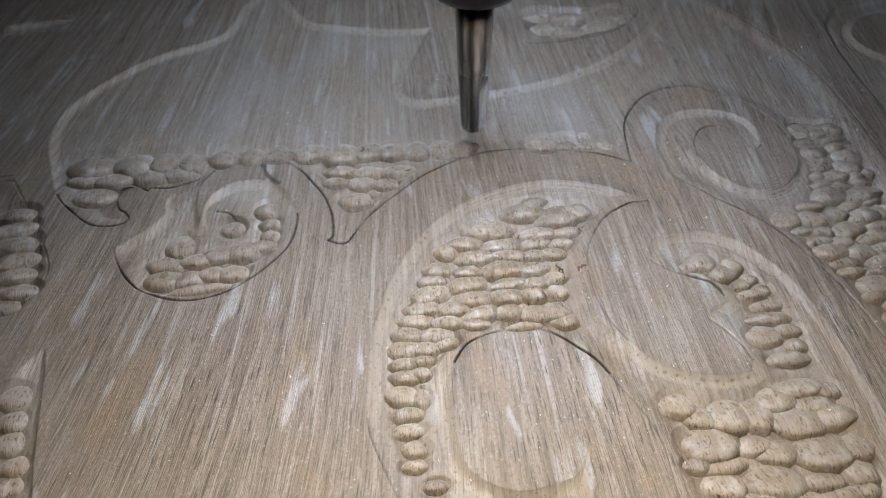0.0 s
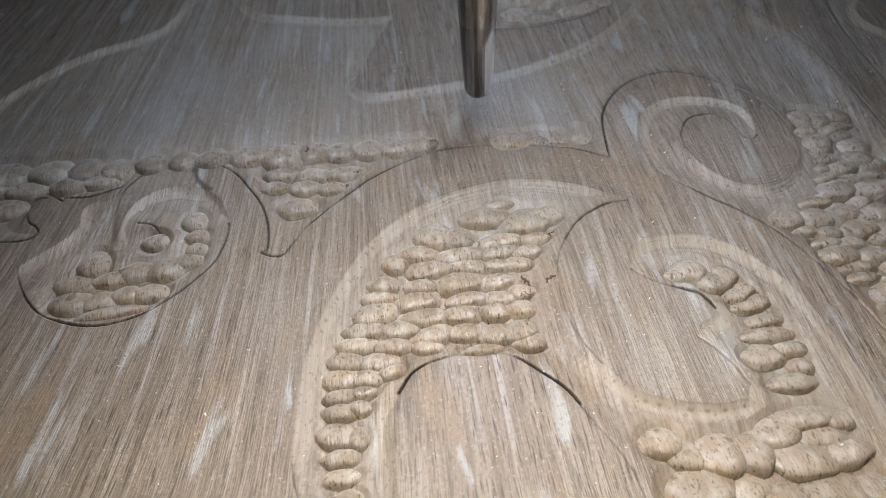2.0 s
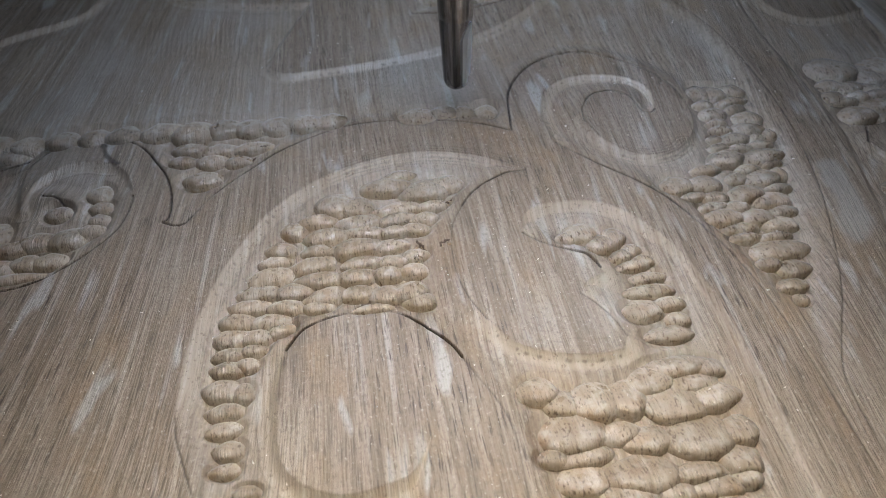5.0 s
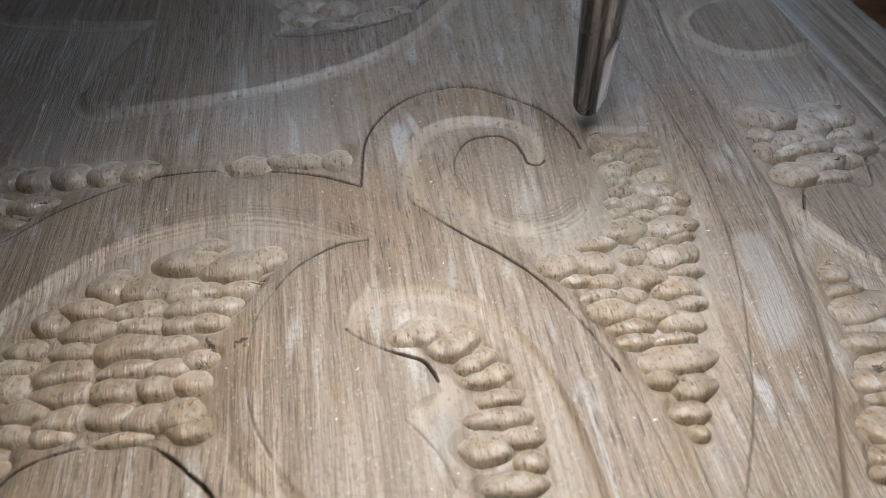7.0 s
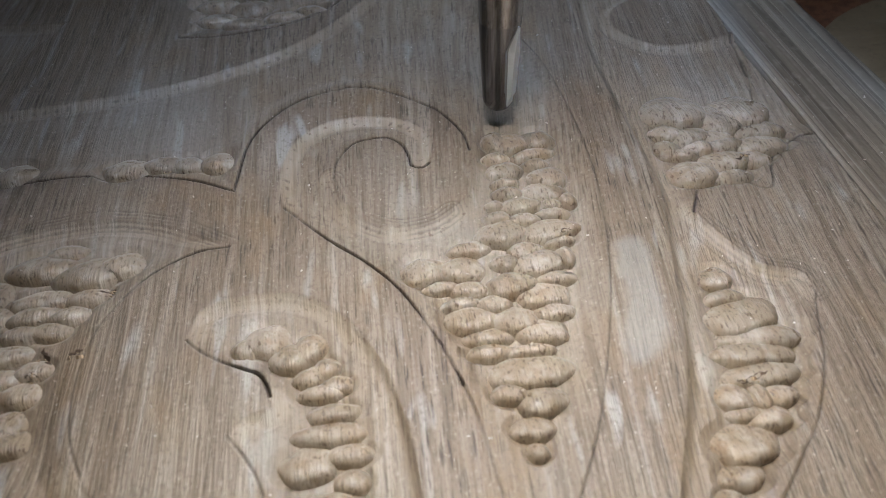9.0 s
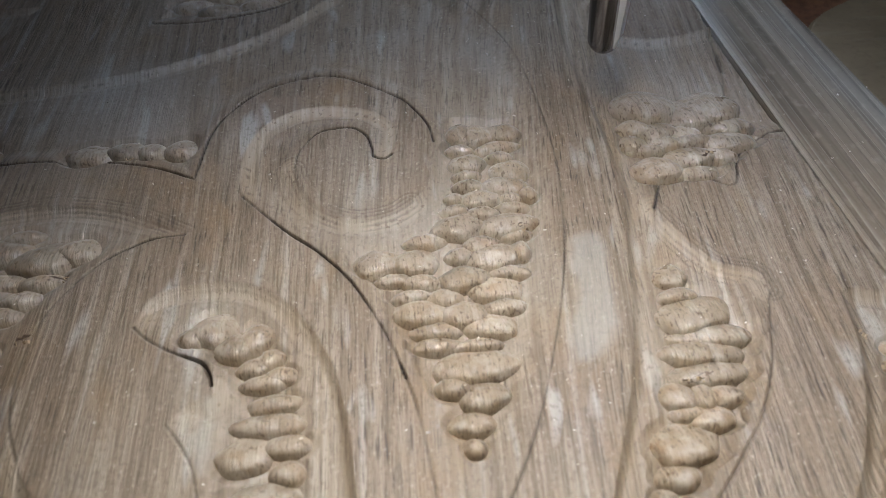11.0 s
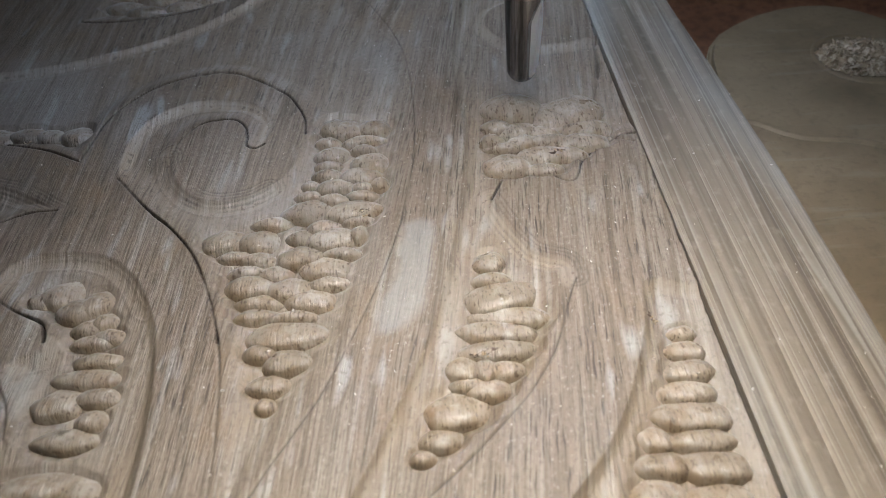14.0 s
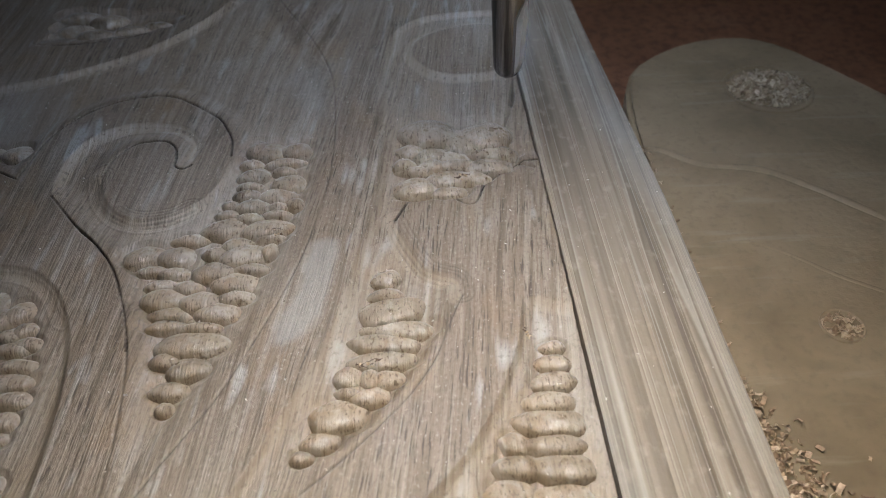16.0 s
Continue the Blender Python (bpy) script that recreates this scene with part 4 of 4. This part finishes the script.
def Empty_at(name, x=0.0, y=0.0, z=0.0):
    ob = new(name)
    ob.empty_display_size = 0.01
    ob.location = (x, y, z)
    return ob


def flake(bm, rng, x, y, z, size):
    """One curled shaving."""
    turn = Euler((rng.uniform(-1, 1), rng.uniform(-1, 1), rng.uniform(0, 6.3))).to_matrix()
    ln, w, bend = size * rng.uniform(0.7, 1.6), size * rng.uniform(0.3, 0.7), rng.uniform(-0.5, 0.5)
    thick = size * 0.12
    rows = []
    for u in (-0.5, -0.17, 0.17, 0.5):
        mid = Vector((u * ln, 0, bend * size * (u * u * 4 - 0.5)))
        rows.append([bm.verts.new(turn @ (mid + Vector((0, s * w / 2, h * thick))) + Vector((x, y, z))) for s, h in ((-1, 0), (1, 0), (1, 1), (-1, 1))])
    for a, b in zip(rows, rows[1:]):
        for i in range(4):
            bm.faces.new((a[i], a[(i + 1) % 4], b[(i + 1) % 4], b[i]))
    bm.faces.new(rows[0][::-1]), bm.faces.new(rows[-1])


def chip_heaps():
    rng = random.Random(12)
    bm = bmesh.new()
    # the packed core of the heap
    rings = [[bm.verts.new(((165.0 + 6.9 * q * math.cos(a)) * MM, (119.8 + 5.2 * q * math.sin(a)) * MM, (-9.3 + (1 - q**2.5) * 2.5 * (0.75 + 0.5 * noise.noise(Vector((3 * q * math.cos(a), 3 * q * math.sin(a), 4))))) * MM)) for a in (2 * math.pi * i / 40 for i in range(40))] for q in (0.04, 0.2, 0.36, 0.52, 0.68, 0.84, 1.0)]
    bm.faces.new(rings[0])
    for a, b in zip(rings, rings[1:]):
        for i in range(40):
            bm.faces.new((a[i], b[i], b[(i + 1) % 40], a[(i + 1) % 40]))
    for _ in range(620):
        a, r = rng.uniform(0, 6.283), math.sqrt(rng.random())
        h = (1 - r**2.5) * 2.6 * (0.75 + 0.5 * noise.noise(Vector((3 * r * math.cos(a), 3 * r * math.sin(a), 4)))) * rng.uniform(0.9, 1.05)
        flake(bm, rng, (165.0 + 7.1 * r * math.cos(a)) * MM, (119.8 + 5.4 * r * math.sin(a)) * MM, (-9.3 + max(0.2, h)) * MM, rng.choice((0.4, 0.6, 0.9, 1.5)) * MM)
    tagged(finish("chip_heap", bm, PALE_CHIP, smooth=False), "heap of pale wood chips in a sunk screw hole", "wood chips", kind="stuff")
    bm = bmesh.new()
    for _ in range(90):
        a, r = rng.uniform(0, 6.283), math.sqrt(rng.random())
        flake(bm, rng, (154.2 + 2.6 * r * math.cos(a)) * MM, (65.3 + 2.2 * r * math.sin(a)) * MM, (-9.2 + 0.5 * (1 - r)) * MM, rng.uniform(0.4, 1.0) * MM)
    tagged(finish("chip_heap", bm, CHIP, smooth=False), "few small wood chips in a small screw hole", "wood chips", kind="stuff")
    bm = bmesh.new()
    for _ in range(1900):
        y = rng.uniform(26, 64)
        spread = 2.2 + 6.5 * max(0.0, min(1.0, (60 - y) / 16))
        x = 134.7 + abs(rng.gauss(0, 0.5)) * spread
        flake(bm, rng, x * MM, y * MM, (-9.1 + max(0.1, 1.6 - (x - 135) * 0.25) * rng.random()) * MM, rng.uniform(0.35, 1.15) * MM)
    for _ in range(60):
        flake(bm, rng, rng.uniform(136, 139) * MM, rng.uniform(62, 106) * MM, -0.0089, rng.uniform(0.3, 0.8) * MM)
    tagged(finish("shavings", bm, CHIP, smooth=False), "loose curled wood shavings along the frame strip", "wood shavings", kind="stuff")


def on_panel(x, y):
    xs, ys, z = HEIGHT
    return z[min(len(xs) - 1, np.searchsorted(xs, x)), min(len(ys) - 1, np.searchsorted(ys, y))]


def bead_tree():
    """All beads as one tree of faces, to find the top of the work at any place."""
    verts, faces = [], []
    for ob in BOARD.children:
        turn = Matrix.LocRotScale(ob.location, ob.rotation_euler, ob.scale)
        n = len(verts)
        verts.extend(turn @ v.co for v in ob.data.vertices)
        faces.extend([n + i for i in p.vertices] for p in ob.data.polygons)
    return bvhtree.BVHTree.FromPolygons(verts, faces)


BEAD_TREE = bead_tree()


def top_of_work(x, y):
    """Height in millimetres of the panel or of the bead that covers it."""
    got = BEAD_TREE.ray_cast(Vector((x * MM, y * MM, 0.01)), Vector((0, 0, -1)))[0]
    return max(on_panel(x, y), got.z / MM if got else -9.0)


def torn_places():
    """Dark strips painting the shade of holes the cutter tore, each with a pale splinter."""
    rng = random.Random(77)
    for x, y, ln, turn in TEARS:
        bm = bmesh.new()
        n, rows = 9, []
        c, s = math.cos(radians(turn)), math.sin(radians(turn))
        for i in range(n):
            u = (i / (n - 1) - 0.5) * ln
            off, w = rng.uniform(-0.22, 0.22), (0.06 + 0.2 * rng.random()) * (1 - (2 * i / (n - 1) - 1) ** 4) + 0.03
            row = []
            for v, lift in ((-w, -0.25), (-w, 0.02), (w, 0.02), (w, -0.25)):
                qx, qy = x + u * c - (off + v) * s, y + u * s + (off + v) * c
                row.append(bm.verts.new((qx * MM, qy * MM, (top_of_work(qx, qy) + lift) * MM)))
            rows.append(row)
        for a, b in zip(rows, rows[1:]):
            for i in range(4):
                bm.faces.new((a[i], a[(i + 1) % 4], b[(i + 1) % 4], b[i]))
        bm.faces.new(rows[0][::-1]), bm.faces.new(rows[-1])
        finish("torn_fibre", bm, TORN_SHADE, BOARD, smooth=False, label="dark ragged strip for the shade in a torn hole")
        bm = bmesh.new()
        for _ in range(3):
            qx, qy = x + rng.uniform(-0.4, 0.4) * ln, y - 0.3 + rng.uniform(-0.5, 0.3)
            flake(bm, rng, qx * MM, qy * MM, (top_of_work(qx, qy) + 0.08) * MM, rng.uniform(0.3, 0.6) * MM)
        finish("splinter", bm, PALE_CHIP, BOARD, smooth=False, label="pale lifted splinters")


def sawdust():
    """Fine bright dust and crumbs left lying on the panel and the strip."""
    rng = random.Random(31)
    bm = bmesh.new()
    for _ in range(900):
        x, y = rng.uniform(-60, 117), rng.uniform(28, 128)
        size = rng.choice((0.10, 0.13, 0.16, 0.2, 0.28))
        flake(bm, rng, x * MM, y * MM, (top_of_work(x, y) + 0.05) * MM, size * MM)
    for _ in range(40):
        flake(bm, rng, rng.uniform(119, 134) * MM, rng.uniform(28, 128) * MM, 0.06 * MM, rng.choice((0.12, 0.16, 0.24)) * MM)
    tagged(finish("sawdust", bm, DUST, smooth=False), "scattered fine pale sawdust crumbs on the panel", "sawdust", kind="stuff")


stile()
clamp_board()
chip_heaps()
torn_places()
sawdust()


# ---- the spindle ----
def spindle():
    top = Empty_at("milling_spindle")
    tagged(top, "dark steel milling spindle with a bright round-nosed cutter", "spindle")
    finish("shank", lathe([(2.5 * MM, 12.8 * MM), (2.64 * MM, 13.0 * MM), (2.78 * MM, 16 * MM), (2.95 * MM, 21 * MM), (2.98 * MM, 30 * MM)], 48), SHANK, top, label="polished round steel shank")
    # the cutter: a round nose with one ground flat along its side
    bm = bmesh.new()
    segs, loops = 40, []
    for q in range(28):
        if q < 9:
            a = (q + 0.6) / 9.0 * math.pi / 2
            r, z = 2.05 * math.sin(a), 2.05 * (1 - math.cos(a))
        else:
            z = 2.05 + (q - 9 + 1) / 19.0 * 11.0
            r = 2.05 + 0.585 * (z - 2.05) / 11.0
        loop = []
        for i in range(segs):
            a = 2 * math.pi * i / segs
            x, y = r * math.cos(a), r * math.sin(a)
            flat = 1.55 + 1.1 * max(0.0, (z - 9.5) / 3.5)
            c, s = math.cos(radians(-36)), math.sin(radians(-36))
            out = x * c + y * s
            if out > flat:
                x, y = x - (out - flat) * c, y - (out - flat) * s
            loop.append(bm.verts.new((x * MM, y * MM, z * MM)))
        loops.append(loop)
    for a, b in zip(loops, loops[1:]):
        for i in range(segs):
            bm.faces.new((a[i], a[(i + 1) % segs], b[(i + 1) % segs], b[i]))
    bm.faces.new(loops[0][::-1]), bm.faces.new(loops[-1])
    bmesh.ops.recalc_face_normals(bm, faces=bm.faces)
    cutter = finish("cutter", bm, FLUTE, top, label="ground round-nosed cutter")
    cutter.data.set_sharp_from_angle(angle=radians(35))
    # the ground land beside the cutting edge, its gleam painted as pale colour
    bm = bmesh.new()
    rows = []
    for q in range(15):
        z = 1.2 + q * 0.8
        r = 2.0 + 0.6 * z / 13.0 - (0.0 if z > 2.5 else 0.35)
        w = 0.75 * min(1.0, (13.2 - z) / 4.0)
        a = radians(-36)
        c, n = Vector((math.cos(a), math.sin(a), 0)), Vector((-math.sin(a), math.cos(a), 0))
        rows.append([bm.verts.new(((c * u + n * v) * MM) + Vector((0, 0, z * MM))) for u, v in ((r - 1.0, -w), (r, -w), (r + 0.05, w), (r - 1.0, w))])
    for a, b in zip(rows, rows[1:]):
        for i in range(4):
            bm.faces.new((a[i], a[(i + 1) % 4], b[(i + 1) % 4], b[i]))
    bm.faces.new(rows[0][::-1]), bm.faces.new(rows[-1])
    bmesh.ops.recalc_face_normals(bm, faces=bm.faces)
    finish("cutting_land", bm, LAND, cutter, smooth=False, label="ground cutting edge with its gleam painted pale")
    nut = finish("collet_nut", lathe([(3.1 * MM, 27.3 * MM), (5.2 * MM, 27.0 * MM), (6.8 * MM, 27.7 * MM), (7.7 * MM, 29.1 * MM), (8.0 * MM, 30.6 * MM), (8.0 * MM, 41 * MM), (7.4 * MM, 42 * MM)], 48), NUT, top, label="blackened collet nut")
    finish("nose", lathe([(7 * MM, 42 * MM), (10 * MM, 44 * MM), (15 * MM, 49 * MM), (15 * MM, 112 * MM), (28 * MM, 114 * MM), (28 * MM, 200 * MM)], 48), NUT, top)
    # the machine's own light: a cold ring round the nose
    bm = lathe([(15.3 * MM, 58 * MM), (19 * MM, 58 * MM), (19 * MM, 60 * MM), (15.3 * MM, 60 * MM)], 48)
    finish("ring_light", bm, RING, top)
    return top


SPINDLE = spindle()


def added_lamp():
    """An unseen lamp, added to light the work; it is carried along over it."""
    top = Empty_at("added_lamp")
    tagged(top, "unseen lamp added to light the work from near the eye", "lamp")
    finish("lens", lathe([(6.5 * MM, 0), (6.5 * MM, 1 * MM)], 32), LAMP, top, label="glowing round face of the added lamp")
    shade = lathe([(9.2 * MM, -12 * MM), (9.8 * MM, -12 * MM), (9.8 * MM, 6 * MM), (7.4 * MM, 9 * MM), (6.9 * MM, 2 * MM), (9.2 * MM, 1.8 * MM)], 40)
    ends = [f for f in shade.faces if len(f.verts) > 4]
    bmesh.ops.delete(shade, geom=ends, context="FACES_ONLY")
    finish("shade", shade, NUT, top, label="black tube that narrows the added lamp's beam")
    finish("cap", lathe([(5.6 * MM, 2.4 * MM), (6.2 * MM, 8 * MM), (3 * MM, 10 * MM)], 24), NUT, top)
    finish("stem", lathe([(2.5 * MM, 5 * MM), (2.5 * MM, 1760 * MM)], 16), NUT, top, label="added stem up to the ceiling").matrix_local = pose(0, 0, 0, 20)
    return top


ADDED_LAMP = added_lamp()


# ---- what moves ----
def motions():
    # the cutter steps along the row, plunging and lifting: seconds, x and tip height in millimetres
    rows = [(0, 16.9, 2.8), (0.2, 18.1, 0.9), (0.5, 22.2, 3.2), (0.7, 21.9, 7.7), (1, 21.1, 6.0), (1.2, 20.9, 3.1), (1.5, 23.0, 0.6), (1.7, 26.4, 1.4), (2, 24.6, 7.5), (2.2, 24.5, 5.9), (2.5, 24.6, 2.3), (2.7, 25.9, 0.3)]
    rows += [(3, 32.0, 2.6), (3.2, 31.8, 7.5), (3.5, 30.5, 5.7), (3.7, 30.5, 3.2), (4, 31.3, 0.3), (4.2, 36.1, -0.6), (4.5, 36.6, 7.2), (4.9, 36.5, 4.2), (5.3, 37.2, 0.2), (5.6, 42, 1.5), (5.9, 55, 7.4), (6.1, 66, 7.4)]
    rows += [(6.3, 73.0, 6.2), (6.5, 77.0, 5.3), (6.7, 76.4, 2.4), (7, 76.1, 1.0), (7.2, 77.0, 2.4), (7.5, 76.9, 4.7), (7.7, 75.6, 1.3), (8, 76.5, 0.0), (8.2, 79.7, -0.6), (8.5, 78.8, 6.1), (8.7, 78.7, 3.8), (9, 78.6, 1.4), (9.2, 79.6, -0.8)]
    rows += [(9.5, 83.4, 6.5), (9.9, 83.2, 3.5), (10.2, 84.4, 0.2), (10.5, 88, 5.5), (10.9, 95, 7.0), (11.3, 99.0, 5.1), (11.5, 99.4, 2.8), (11.7, 99.0, 1.1), (12, 100.4, 1.9), (12.2, 99.7, 6.1), (12.5, 98.9, 4.4), (12.7, 99.5, 2.5), (13, 100.8, -0.8)]
    rows += [(13.2, 105.9, 0.5), (13.5, 105.8, 6.9), (13.7, 104.5, 5.2), (14, 104.1, 2.2), (14.2, 104.4, 0.8), (14.5, 111.0, 0.7), (14.7, 110.2, 6.2), (15, 109.9, 5.8), (15.2, 110.3, 4.2), (15.5, 110.4, 1.1), (15.7, 114.3, 1.1), (16, 114.7, 7.1)]
    walk(SPINDLE, [(t, pose(x * MM, 0.1015, (z + 0.5) * MM)) for t, x, z in rows])
    # the added lamp goes along, unseen, a little above and ahead of the eye
    walk(ADDED_LAMP, [(t, Matrix.Translation(Vector(eye) + Vector(LAMP_AT)) @ pose(0, 0, 0, -17.5)) for t, eye, target, roll in PATH])
    # the last beads of the garland come up out of the wood as the cutter passes
    for ob, start in zip(RISING, (2.4, 3.7, 4.4)):
        x, y, z = ob.location
        turn = ob.rotation_euler.to_matrix().to_4x4()
        walk(ob, [(t, Matrix.Translation((x, y, z - h * MM)) @ turn) for t, h in ((0, 1.1), (start, 1.1), (start + 1.0, 0), (16, 0))])


motions()
